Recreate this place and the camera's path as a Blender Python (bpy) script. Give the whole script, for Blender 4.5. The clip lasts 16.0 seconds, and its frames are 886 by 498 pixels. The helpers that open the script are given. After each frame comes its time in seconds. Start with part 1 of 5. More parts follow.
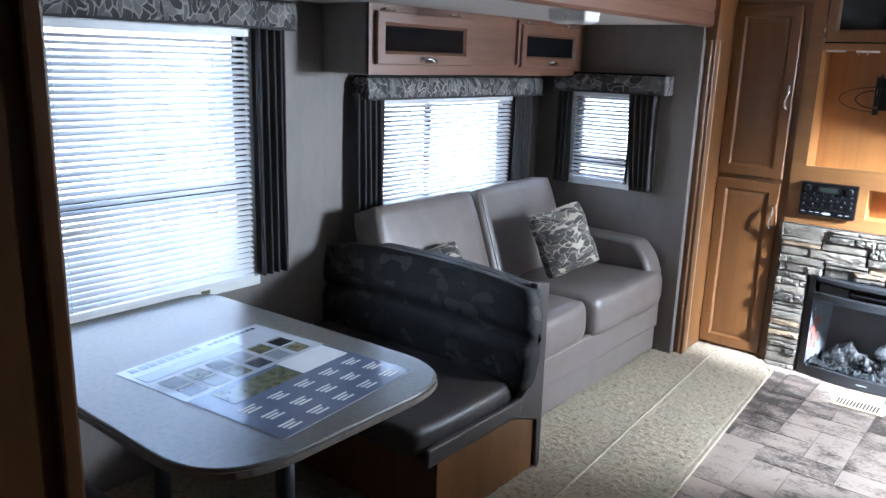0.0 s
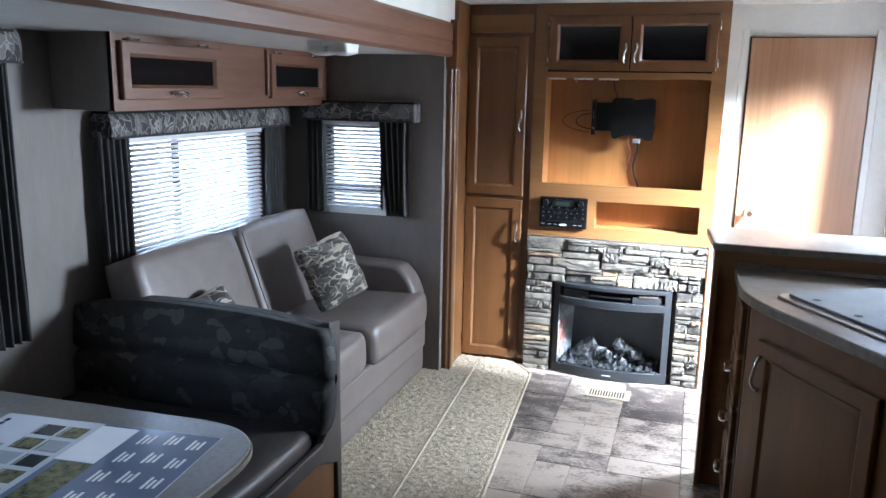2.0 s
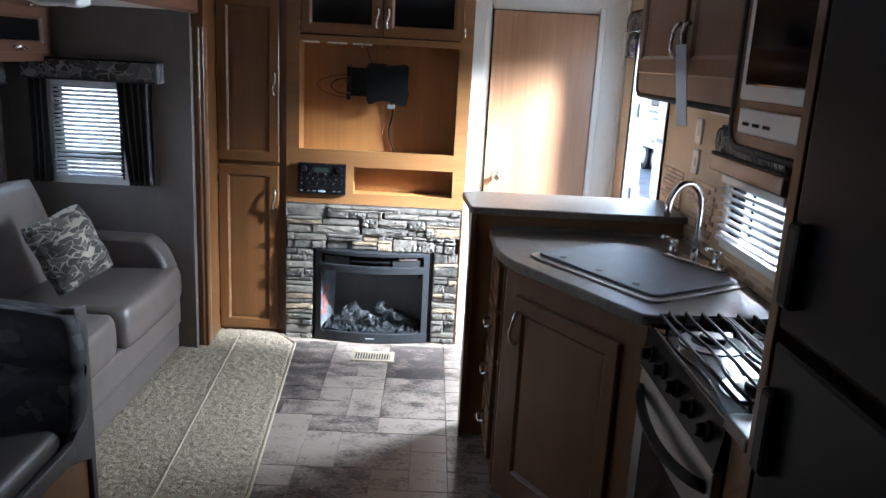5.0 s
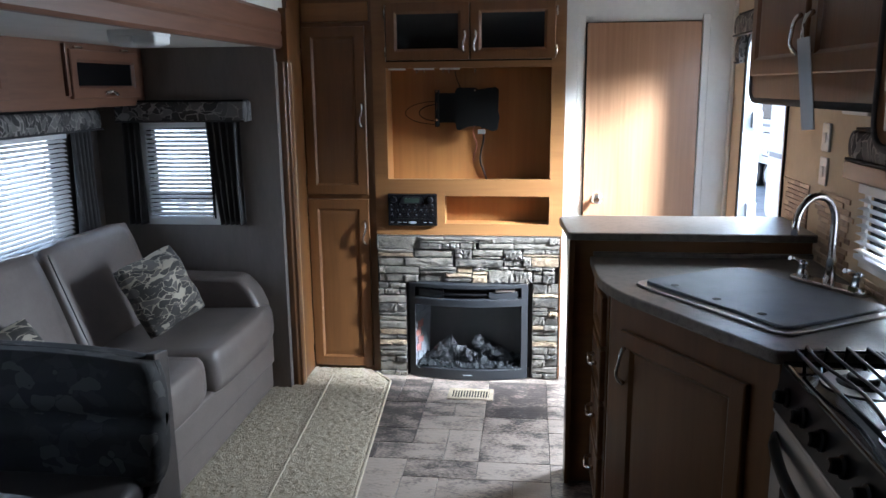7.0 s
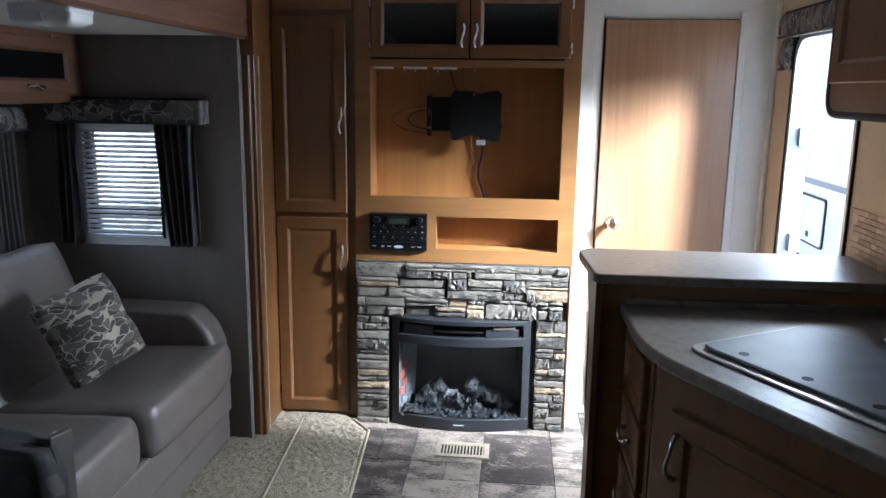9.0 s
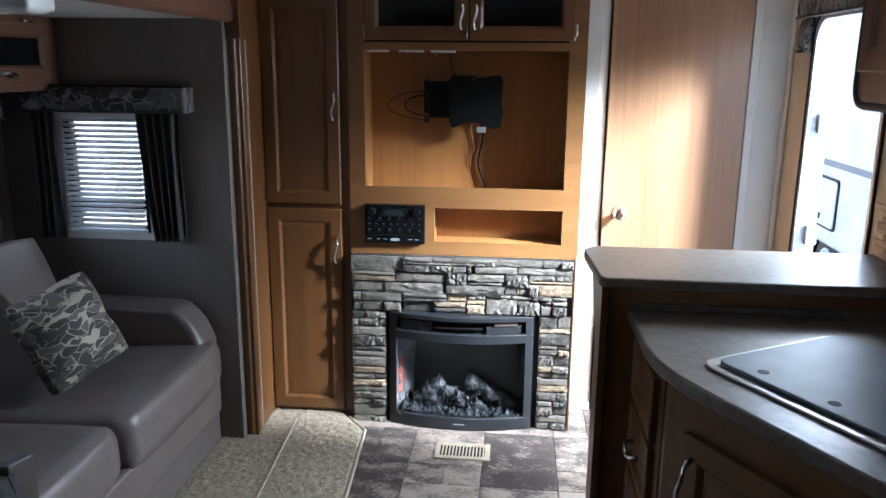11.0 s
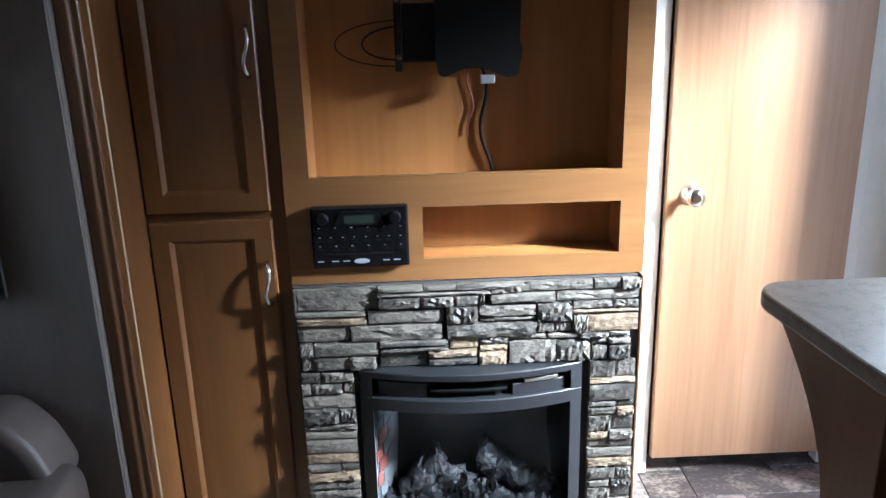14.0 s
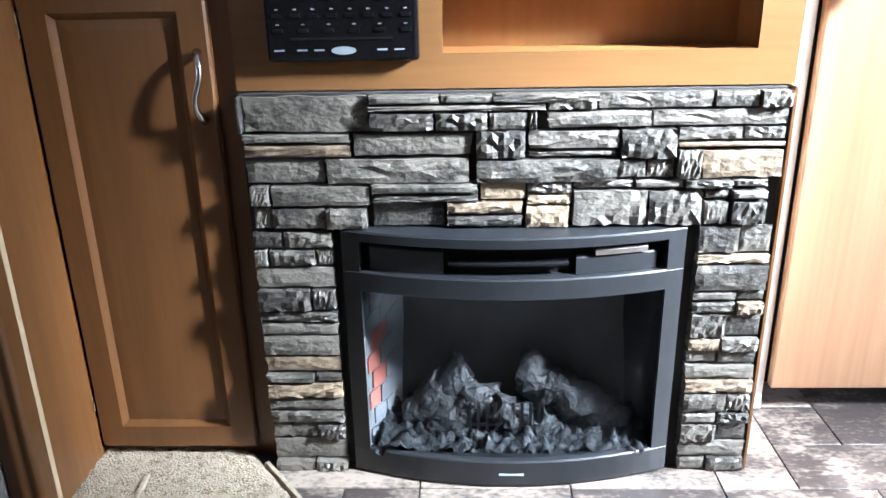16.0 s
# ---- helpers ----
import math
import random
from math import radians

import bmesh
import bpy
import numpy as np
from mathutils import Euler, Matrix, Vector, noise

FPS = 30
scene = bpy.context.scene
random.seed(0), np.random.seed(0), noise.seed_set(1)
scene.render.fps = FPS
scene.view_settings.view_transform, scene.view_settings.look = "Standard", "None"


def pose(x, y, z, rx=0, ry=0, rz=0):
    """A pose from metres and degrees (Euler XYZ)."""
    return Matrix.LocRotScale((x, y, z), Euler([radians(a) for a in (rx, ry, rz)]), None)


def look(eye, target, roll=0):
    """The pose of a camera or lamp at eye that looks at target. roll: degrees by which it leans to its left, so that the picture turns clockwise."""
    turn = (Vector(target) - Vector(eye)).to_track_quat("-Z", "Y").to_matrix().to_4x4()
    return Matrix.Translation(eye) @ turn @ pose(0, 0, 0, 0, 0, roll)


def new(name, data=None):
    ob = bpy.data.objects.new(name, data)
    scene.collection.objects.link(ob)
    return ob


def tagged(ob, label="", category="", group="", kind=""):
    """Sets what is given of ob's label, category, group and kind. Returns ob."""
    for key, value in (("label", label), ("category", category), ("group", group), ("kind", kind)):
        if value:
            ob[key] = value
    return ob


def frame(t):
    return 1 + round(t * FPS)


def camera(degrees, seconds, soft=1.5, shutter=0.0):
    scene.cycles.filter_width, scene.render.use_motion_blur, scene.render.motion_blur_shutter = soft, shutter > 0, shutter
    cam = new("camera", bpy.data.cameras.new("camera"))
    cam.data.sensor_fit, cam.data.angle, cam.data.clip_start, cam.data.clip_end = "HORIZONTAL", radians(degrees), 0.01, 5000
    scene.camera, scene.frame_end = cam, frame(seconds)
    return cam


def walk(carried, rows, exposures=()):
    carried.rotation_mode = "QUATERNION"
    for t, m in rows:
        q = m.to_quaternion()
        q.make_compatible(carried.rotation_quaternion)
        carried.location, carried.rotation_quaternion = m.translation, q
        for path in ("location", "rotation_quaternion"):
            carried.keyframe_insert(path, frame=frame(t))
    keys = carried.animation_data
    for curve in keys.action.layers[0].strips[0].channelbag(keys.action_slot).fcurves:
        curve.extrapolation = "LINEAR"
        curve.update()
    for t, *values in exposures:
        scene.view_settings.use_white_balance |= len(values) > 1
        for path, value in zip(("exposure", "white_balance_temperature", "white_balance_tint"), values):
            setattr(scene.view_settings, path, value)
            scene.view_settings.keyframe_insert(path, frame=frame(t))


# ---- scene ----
cam = camera(59.7, 16.0)
PATH = [
    (0, (0.247, 0.172, 1.569), (-0.971, 1.685, 1.09), 1.8),
    (0.5, (0.165, 0.138, 1.58), (-0.905, 1.772, 1.151), 1.5),
    (1, (0.1, 0.125, 1.591), (-0.832, 1.848, 1.189), 1.0),
    (1.5, (0.05, 0.126, 1.596), (-0.756, 1.911, 1.189), 1.2),
    (2, (-0.006, 0.128, 1.603), (-0.601, 1.993, 1.194), 1.1),
    (2.5, (-0.029, 0.132, 1.603), (-0.458, 2.042, 1.191), 0.7),
    (3, (-0.041, 0.141, 1.619), (-0.309, 2.071, 1.169), 1.8),
    (3.5, (-0.053, 0.143, 1.615), (-0.092, 2.084, 1.134), 2.3),
    (3.7, (-0.048, 0.137, 1.617), (0.003, 2.075, 1.127), 2.9),
    (5.8, (-0.083, 0.181, 1.614), (-0.065, 2.13, 1.168), 3.8),
    (6, (-0.082, 0.192, 1.614), (-0.137, 2.143, 1.179), 3.2),
    (6.5, (-0.054, 0.266, 1.598), (-0.229, 2.213, 1.177), 2.2),
    (7, (-0.039, 0.368, 1.576), (-0.264, 2.312, 1.163), -0.6),
    (7.5, (-0.09, 0.469, 1.569), (-0.339, 2.413, 1.17), 0.9),
    (8, (-0.194, 0.63, 1.564), (-0.416, 2.577, 1.164), 0.7),
    (8.5, (-0.211, 0.752, 1.571), (-0.36, 2.706, 1.169), -0.1),
    (9, (-0.153, 0.96, 1.565), (-0.328, 2.912, 1.164), 0.8),
    (9.2, (-0.122, 1.046, 1.566), (-0.299, 3.002, 1.188), 0.8),
    (11.3, (-0.146, 1.166, 1.616), (-0.339, 3.098, 1.137), 0.4),
    (11.5, (-0.181, 1.201, 1.624), (-0.367, 3.133, 1.139), -0.1),
    (12, (-0.313, 1.335, 1.648), (-0.384, 3.277, 1.172), -1.4),
    (12.5, (-0.341, 1.511, 1.631), (-0.317, 3.454, 1.157), 0.0),
    (13, (-0.301, 1.795, 1.592), (-0.265, 3.735, 1.108), 1.2),
    (13.5, (-0.382, 2.073, 1.535), (-0.368, 3.999, 0.996), 0.4),
    (14, (-0.511, 2.359, 1.506), (-0.447, 4.272, 0.927), -1.5),
    (14.5, (-0.485, 2.648, 1.42), (-0.437, 4.546, 0.793), 0.6),
    (15, (-0.404, 2.937, 1.274), (-0.403, 4.811, 0.574), -1.9),
    (15.5, (-0.453, 3.011, 1.093), (-0.489, 4.877, 0.373), -0.8),
    (16, (-0.455, 3.027, 1.005), (-0.518, 4.899, 0.306), -1.1),
]
EXPOSURES = [(0, 3.85, 5850, 11), (1.0, 3.7, 5850, 11), (2.3, 3.68, 5800, 10), (3.5, 3.4, 5800, 10), (6.0, 2.85, 5850, 10), (9.0, 2.65, 5850, 10), (11.5, 2.6, 5850, 10), (13, 2.6, 5850, 10), (14.5, 2.4, 5750, 10), (16, 2.8, 5850, 10)]
walk(cam, [(t, look(eye, target, roll)) for t, eye, target, roll in PATH], EXPOSURES)

# ---- world and light ----
world = bpy.data.worlds.new("world")
scene.world = world
world.use_nodes = True
wn = world.node_tree
sky = wn.nodes.new("ShaderNodeTexSky")
sky.sky_type = 'NISHITA'
sky.sun_disc = False
sky.sun_elevation = radians(66)
sky.sun_rotation = radians(90)
wn.nodes["Background"].inputs[1].default_value = 0.10
wn.links.new(sky.outputs[0], wn.nodes["Background"].inputs[0])
sun = new("sun", bpy.data.lights.new("sun", 'SUN'))
sun.data.energy, sun.data.angle, sun.data.color = 2.0, radians(0.6), (1, 0.97, 0.94)
sun.matrix_world = look((4.07, -0.4, 9.14), (0, 0, 0))


def daylight(name, m, width, height, watts, colour):
    """An area lamp just outside an opening, in place of the sky beyond it."""
    d = bpy.data.lights.new(name, 'AREA')
    d.shape, d.size, d.size_y, d.energy, d.color = 'RECTANGLE', width, height, watts, colour
    ob = new(name, d)
    ob.matrix_world = m
    return ob


COOL = (0.80, 0.91, 1.0)
daylight("daylight_entry", look((1.60, 4.46, 1.85), (-1.0, 2.9, 0.2)), 0.80, 1.2, 46.0, COOL)
daylight("daylight_entry_glare", look((2.60, 3.25, 2.48), (-0.2, 4.40, 0.8)), 0.36, 0.80, 20.0, (0.88, 0.95, 1.0)).data.spread = radians(46)
daylight("daylight_dinette", look((-2.34, 1.58, 1.18), (0, 1.58, 1.1)), 0.95, 0.95, 0.3, COOL)
daylight("daylight_sofa", look((-2.34, 3.27, 1.13), (0, 3.27, 1.0)), 1.10, 0.52, 0.5, COOL)
daylight("daylight_end", look((-1.81, 4.24, 1.17), (-1.81, 0, 1.0)), 0.36, 0.50, 0.12, COOL)


# ---- materials ----
def material(name, base, rough=0.5, metal=0.0, dark=None, scale=6.0, stretch=(1, 1, 1), grain=0.0, bump=0.0, bump_scale=60.0, per_object=0.0, spec=0.5, coat=0.0, world_space=False, sharp=0.22):
    """A base colour mixed with a darker one by noise at two scales, plus fine relief."""
    m = bpy.data.materials.new(name)
    m.use_nodes = True
    nt = m.node_tree
    b = nt.nodes["Principled BSDF"]
    b.inputs["Roughness"].default_value, b.inputs["Metallic"].default_value = rough, metal
    b.inputs["Specular IOR Level"].default_value = spec
    b.inputs["Coat Weight"].default_value = coat
    co = nt.nodes.new("ShaderNodeTexCoord")
    mp = nt.nodes.new("ShaderNodeMapping")
    mp.inputs["Scale"].default_value = stretch
    place = nt.nodes.new("ShaderNodeNewGeometry").outputs["Position"] if world_space else co.outputs["Object"]
    nt.links.new(place, mp.inputs[0])
    n1, n2 = nt.nodes.new("ShaderNodeTexNoise"), nt.nodes.new("ShaderNodeTexNoise")
    n1.inputs["Scale"].default_value, n2.inputs["Scale"].default_value = scale, scale * 7
    n1.inputs["Detail"].default_value, n2.inputs["Detail"].default_value = 6, 5
    for n in (n1, n2):
        nt.links.new(mp.outputs[0], n.inputs["Vector"])
    ad = nt.nodes.new("ShaderNodeMath")
    ad.operation = 'MULTIPLY_ADD'
    ad.inputs[1].default_value = grain
    nt.links.new(n2.outputs[0], ad.inputs[0])
    nt.links.new(n1.outputs[0], ad.inputs[2])
    last = ad.outputs[0]
    if per_object:
        oi = nt.nodes.new("ShaderNodeObjectInfo")
        a2 = nt.nodes.new("ShaderNodeMath")
        a2.operation = 'MULTIPLY_ADD'
        a2.inputs[1].default_value = per_object
        nt.links.new(oi.outputs["Random"], a2.inputs[0])
        nt.links.new(last, a2.inputs[2])
        sh = nt.nodes.new("ShaderNodeMath")
        sh.operation = 'SUBTRACT'
        sh.inputs[1].default_value = per_object / 2
        nt.links.new(a2.outputs[0], sh.inputs[0])
        last = sh.outputs[0]
        vm = nt.nodes.new("ShaderNodeVectorMath")
        vm.operation = 'MULTIPLY_ADD'
        vm.inputs[1].default_value = (9, 5, 7)
        nt.links.new(oi.outputs["Random"], vm.inputs[0])
        nt.links.new(place, vm.inputs[2])
        nt.links.new(vm.outputs[0], mp.inputs[0])
    ramp = nt.nodes.new("ShaderNodeValToRGB")
    d = dark or tuple(c * 0.8 for c in base)
    ramp.color_ramp.elements[0].color, ramp.color_ramp.elements[1].color = (*d, 1), (*base, 1)
    mid = 0.5 + grain * 0.5
    ramp.color_ramp.elements[0].position, ramp.color_ramp.elements[1].position = max(0, mid - sharp), min(1, mid + sharp)
    nt.links.new(last, ramp.inputs[0])
    nt.links.new(ramp.outputs[0], b.inputs["Base Color"])
    if bump:
        bn = nt.nodes.new("ShaderNodeTexNoise")
        bn.inputs["Scale"].default_value, bn.inputs["Detail"].default_value = bump_scale, 4
        nt.links.new(mp.outputs[0], bn.inputs["Vector"])
        bp = nt.nodes.new("ShaderNodeBump")
        bp.inputs["Strength"].default_value, bp.inputs["Distance"].default_value = bump, 0.01
        nt.links.new(bn.outputs[0], bp.inputs["Height"])
        nt.links.new(bp.outputs[0], b.inputs["Normal"])
    return m


def fabric(name, tones, scale=9.0, rough=0.75, vein=0.035, vein_tone=None):
    """Upholstery printed with leaf and shard shapes: cells warped by noise, in a few flat tones, with uneven veins between them."""
    m = material(name, tones[0], rough)
    nt = m.node_tree
    b = nt.nodes["Principled BSDF"]
    co = nt.nodes.new("ShaderNodeTexCoord")
    wn_ = nt.nodes.new("ShaderNodeTexNoise")
    wn_.inputs["Scale"].default_value = scale * 0.6
    nt.links.new(co.outputs["Object"], wn_.inputs["Vector"])
    vm = nt.nodes.new("ShaderNodeVectorMath")
    vm.operation = 'MULTIPLY_ADD'
    vm.inputs[1].default_value = (0.09, 0.09, 0.09)
    nt.links.new(wn_.outputs["Color"], vm.inputs[0])
    nt.links.new(co.outputs["Object"], vm.inputs[2])
    mp = nt.nodes.new("ShaderNodeMapping")
    mp.inputs["Rotation"].default_value = (0.6, 0.5, 0.4)
    mp.inputs["Scale"].default_value = (0.8, 2.3, 1.2)
    nt.links.new(vm.outputs[0], mp.inputs[0])
    v = nt.nodes.new("ShaderNodeTexVoronoi")
    v.inputs["Scale"].default_value = scale
    nt.links.new(mp.outputs[0], v.inputs["Vector"])
    v2 = nt.nodes.new("ShaderNodeTexVoronoi")
    v2.feature = 'DISTANCE_TO_EDGE'
    v2.inputs["Scale"].default_value = scale
    nt.links.new(mp.outputs[0], v2.inputs["Vector"])
    sp = nt.nodes.new("ShaderNodeSeparateColor")
    nt.links.new(v.outputs["Color"], sp.inputs[0])
    ramp = nt.nodes.new("ShaderNodeValToRGB")
    ramp.color_ramp.interpolation = 'CONSTANT'
    el = ramp.color_ramp.elements
    el[0].color, el[0].position = (*tones[0], 1), 0
    el[1].color, el[1].position = (*tones[1], 1), 0.45
    for k, t in enumerate(tones[2:]):
        e = el.new(0.68 + 0.16 * k)
        e.color = (*t, 1)
    nt.links.new(sp.outputs[0], ramp.inputs[0])
    lt = nt.nodes.new("ShaderNodeMath")
    lt.operation = 'LESS_THAN'
    uneven = nt.nodes.new("ShaderNodeTexNoise")
    uneven.inputs["Scale"].default_value = scale * 0.9
    nt.links.new(co.outputs["Object"], uneven.inputs["Vector"])
    wide = nt.nodes.new("ShaderNodeMath")
    wide.operation = 'MULTIPLY_ADD'
    wide.inputs[1].default_value, wide.inputs[2].default_value = vein * 5, -vein * 1.7
    nt.links.new(uneven.outputs[0], wide.inputs[0])
    nt.links.new(wide.outputs[0], lt.inputs[1])
    nt.links.new(v2.outputs[0], lt.inputs[0])
    mx = nt.nodes.new("ShaderNodeMix")
    mx.data_type = 'RGBA'
    mx.inputs[7].default_value = (*(vein_tone or tones[0]), 1)
    nt.links.new(lt.outputs[0], mx.inputs[0])
    nt.links.new(ramp.outputs[0], mx.inputs[6])
    nt.links.new(mx.outputs[2], b.inputs["Base Color"])
    return m


def glass(name, tint=(1, 1, 1), rough=0.0):
    m = bpy.data.materials.new(name)
    m.use_nodes = True
    b = m.node_tree.nodes["Principled BSDF"]
    b.inputs["Base Color"].default_value = (*tint, 1)
    b.inputs["Transmission Weight"].default_value = 1
    b.inputs["Roughness"].default_value = rough
    b.inputs["IOR"].default_value = 1.1
    return m


V, HX = (1, 1, 0.07), (0.07, 1, 1)
OAK = material("stained_wood", (0.146, 0.063, 0.021), 0.34, dark=(0.103, 0.043, 0.014), scale=11, stretch=V, grain=0.5, bump=0.06, bump_scale=40)
OAK_H = material("stained_wood_level", (0.215, 0.104, 0.038), 0.34, dark=(0.158, 0.072, 0.026), scale=11, stretch=HX, grain=0.5, bump=0.06, bump_scale=40)
OAK_L = material("stained_wood_long", (0.16, 0.074, 0.044), 0.4, dark=(0.105, 0.047, 0.027), scale=11, stretch=(1, 0.07, 1), grain=0.6, bump=0.06, bump_scale=40)
PLY = material("veneer_back", (0.33, 0.146, 0.044), 0.42, dark=(0.225, 0.094, 0.027), scale=7, stretch=(1, 1, 0.05), grain=0.4)
DOORWOOD = material("door_veneer", (0.36, 0.205, 0.117), 0.33, dark=(0.225, 0.115, 0.060), scale=9, stretch=(1, 1, 0.035), grain=0.5, bump=0.03)
TAUPE = material("taupe_wallboard", (0.195, 0.172, 0.155), 0.6, dark=(0.163, 0.143, 0.128), scale=14, stretch=(1, 1, 0.2), grain=0.6, bump=0.05, bump_scale=200)
PALE = material("pale_wallboard", (0.70, 0.69, 0.64), 0.6, dark=(0.64, 0.63, 0.58), scale=8, grain=0.5, bump=0.04, bump_scale=200)
TAN = material("tan_wallboard", (0.56, 0.44, 0.29), 0.6, dark=(0.50, 0.385, 0.25), scale=8, grain=0.5, bump=0.04, bump_scale=200)
CEIL = material("ceiling_board", (0.74, 0.73, 0.70), 0.7, dark=(0.68, 0.67, 0.64), scale=10, grain=0.5, bump=0.08, bump_scale=150)
WHITE = material("white_plastic", (0.80, 0.80, 0.78), 0.35, scale=5)
SLAT = material("blind_vinyl", (0.78, 0.79, 0.80), 0.4, scale=5)
CHROME = material("chrome", (0.80, 0.80, 0.80), 0.16, 1.0, scale=20)
STEEL = material("brushed_steel", (0.50, 0.49, 0.47), 0.34, 1.0, dark=(0.42, 0.41, 0.40), scale=14, stretch=(1, 0.03, 1), grain=0.5)
ALU = material("mill_aluminium", (0.55, 0.60, 0.66), 0.4, 0.7, scale=12)
BLACK = material("black_enamel", (0.006, 0.006, 0.007), 0.36, scale=20, spec=0.14)
SATIN = material("charcoal_metal", (0.013, 0.0145, 0.017), 0.40, 0.0, scale=20, bump=0.03, bump_scale=400)
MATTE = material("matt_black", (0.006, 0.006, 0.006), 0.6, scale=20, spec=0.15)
SMOKED = material("smoked_glass", (0.006, 0.006, 0.007), 0.08, scale=4)
VINYL = material("brown_leatherette", (0.146, 0.120, 0.108), 0.40, dark=(0.118, 0.096, 0.086), scale=10, grain=0.5, bump=0.10, bump_scale=260)
VINYLD = material("dark_leatherette", (0.040, 0.032, 0.030), 0.48, dark=(0.031, 0.025, 0.023), scale=10, grain=0.5, bump=0.10, bump_scale=260)
PIPING = material("seam_piping", (0.03, 0.026, 0.025), 0.6)
PRINT = fabric("leaf_print_dark", [(0.008, 0.007, 0.007), (0.020, 0.018, 0.018), (0.046, 0.042, 0.040), (0.012, 0.011, 0.011)], 17, vein=0.02)
PILLOWCLOTH = fabric("leaf_print_light", [(0.045, 0.040, 0.036), (0.10, 0.09, 0.078), (0.36, 0.32, 0.25), (0.06, 0.05, 0.044)], 19, vein=0.042, vein_tone=(0.34, 0.30, 0.235))
VALANCE = fabric("leaf_print_valance", [(0.035, 0.032, 0.032), (0.11, 0.105, 0.10), (0.15, 0.14, 0.135), (0.05, 0.045, 0.045)], 18, vein=0.05, vein_tone=(0.27, 0.25, 0.235))
DRAPE = material("dark_curtain", (0.055, 0.052, 0.053), 0.8, dark=(0.04, 0.038, 0.038), scale=30, grain=0.5, bump=0.1, bump_scale=300)
LAMINATE = material("speckled_laminate", (0.150, 0.124, 0.103), 0.38, dark=(0.088, 0.072, 0.06), scale=40, grain=0.9)
TABLETOP = material("beige_laminate", (0.125, 0.115, 0.10), 0.34, dark=(0.085, 0.078, 0.068), scale=60, grain=0.9)
CARPET = material("carpet_pile", (0.40, 0.335, 0.25), 0.95, dark=(0.17, 0.13, 0.08), scale=52, grain=1.1, bump=1.0, bump_scale=200, spec=0.1)
BINDING = material("carpet_edge", (0.40, 0.335, 0.245), 0.9, dark=(0.26, 0.21, 0.15), scale=60, grain=0.5, bump=0.4, bump_scale=200)
STONE = material("ledge_stone", (0.130, 0.117, 0.098), 0.5, dark=(0.034, 0.031, 0.027), scale=20, stretch=(0.8, 1, 1.3), grain=0.8, bump=0.5, bump_scale=75, per_object=0.45, world_space=True)
STONE_W = material("ledge_stone_warm", (0.25, 0.19, 0.125), 0.55, dark=(0.085, 0.06, 0.04), scale=16, stretch=(0.8, 1, 1.3), grain=0.7, bump=0.5, bump_scale=75, per_object=0.35, world_space=True)
MORTAR = material("dark_joint", (0.03, 0.028, 0.026), 0.9, scale=30)
TILE = material("slate_vinyl", (0.29, 0.235, 0.195), 0.34, dark=(0.050, 0.040, 0.037), scale=9, stretch=(1, 1.7, 1), grain=0.75, bump=0.15, bump_scale=40, per_object=0.40, sharp=0.17)
GROUT = material("vinyl_joint", (0.09, 0.078, 0.075), 0.6, scale=30)
CHAR = material("charred_log", (0.012, 0.0135, 0.0145), 0.6, dark=(0.004, 0.0044, 0.0048), scale=22, grain=0.8, bump=0.8, bump_scale=60)
EMBER = material("ember_bed", (0.015, 0.017, 0.0185), 0.6, dark=(0.015, 0.016, 0.017), scale=30, grain=0.8, bump=0.8, bump_scale=70, spec=0.2)
# Dark panel, softly mottled with a darker tone.
FIREBACK = material("mottled_dark_panel", (0.055, 0.052, 0.045), 0.6, dark=(0.02, 0.019, 0.017), scale=3, grain=0.4)
BRICKRED = material("firebox_brick", (0.33, 0.10, 0.07), 0.7, dark=(0.22, 0.07, 0.05), scale=20, grain=0.6, per_object=0.2)
BRICKGREY = material("firebox_brick_grey", (0.13, 0.14, 0.15), 0.7, scale=20, grain=0.6)
PAPER = material("glossy_print", (0.52, 0.54, 0.58), 0.12, scale=4)
INKBLUE = material("print_slate_blue", (0.16, 0.19, 0.27), 0.12, scale=6)
INKDARK = material("print_dark", (0.04, 0.045, 0.055), 0.15, scale=12)
INKGREY = material("print_grey", (0.30, 0.33, 0.36), 0.12, scale=10)
INKGOLD = material("print_gold", (0.17, 0.165, 0.09), 0.15, dark=(0.03, 0.04, 0.03), scale=40, grain=0.8)
INKWHITE = material("print_white", (0.78, 0.79, 0.80), 0.12, scale=6)
MOSAIC = material("mosaic_stone", (0.44, 0.31, 0.20), 0.4, dark=(0.22, 0.14, 0.09), scale=8, grain=0.5, per_object=0.6)
GRAVEL = material("pale_gravel", (0.42, 0.40, 0.37), 0.9, dark=(0.30, 0.285, 0.26), scale=3, grain=0.9, bump=0.5, bump_scale=30)
GELCOAT = material("white_gelcoat", (0.80, 0.80, 0.79), 0.3, scale=2)
TRIMGREY = material("grey_stripe", (0.22, 0.23, 0.25), 0.4, scale=3)
CLEAR = glass("window_glass")
FIREGLASS = glass("tinted_glass", (0.52, 0.53, 0.55))
BRASS = material("satin_nickel", (0.66, 0.60, 0.52), 0.22, 1.0, scale=20)

# ---- building helpers ----
ORIGIN = {}


def thing(name, base, label, category, group="", kind=""):
    ob = new(name)
    ob.empty_display_size = 0.05
    ob.location = base
    ORIGIN[name if ob.name == name else ob.name] = Vector(base)
    return tagged(ob, label, category, group, kind)


def root_of(ob):
    while ob.parent:
        ob = ob.parent
    return ob


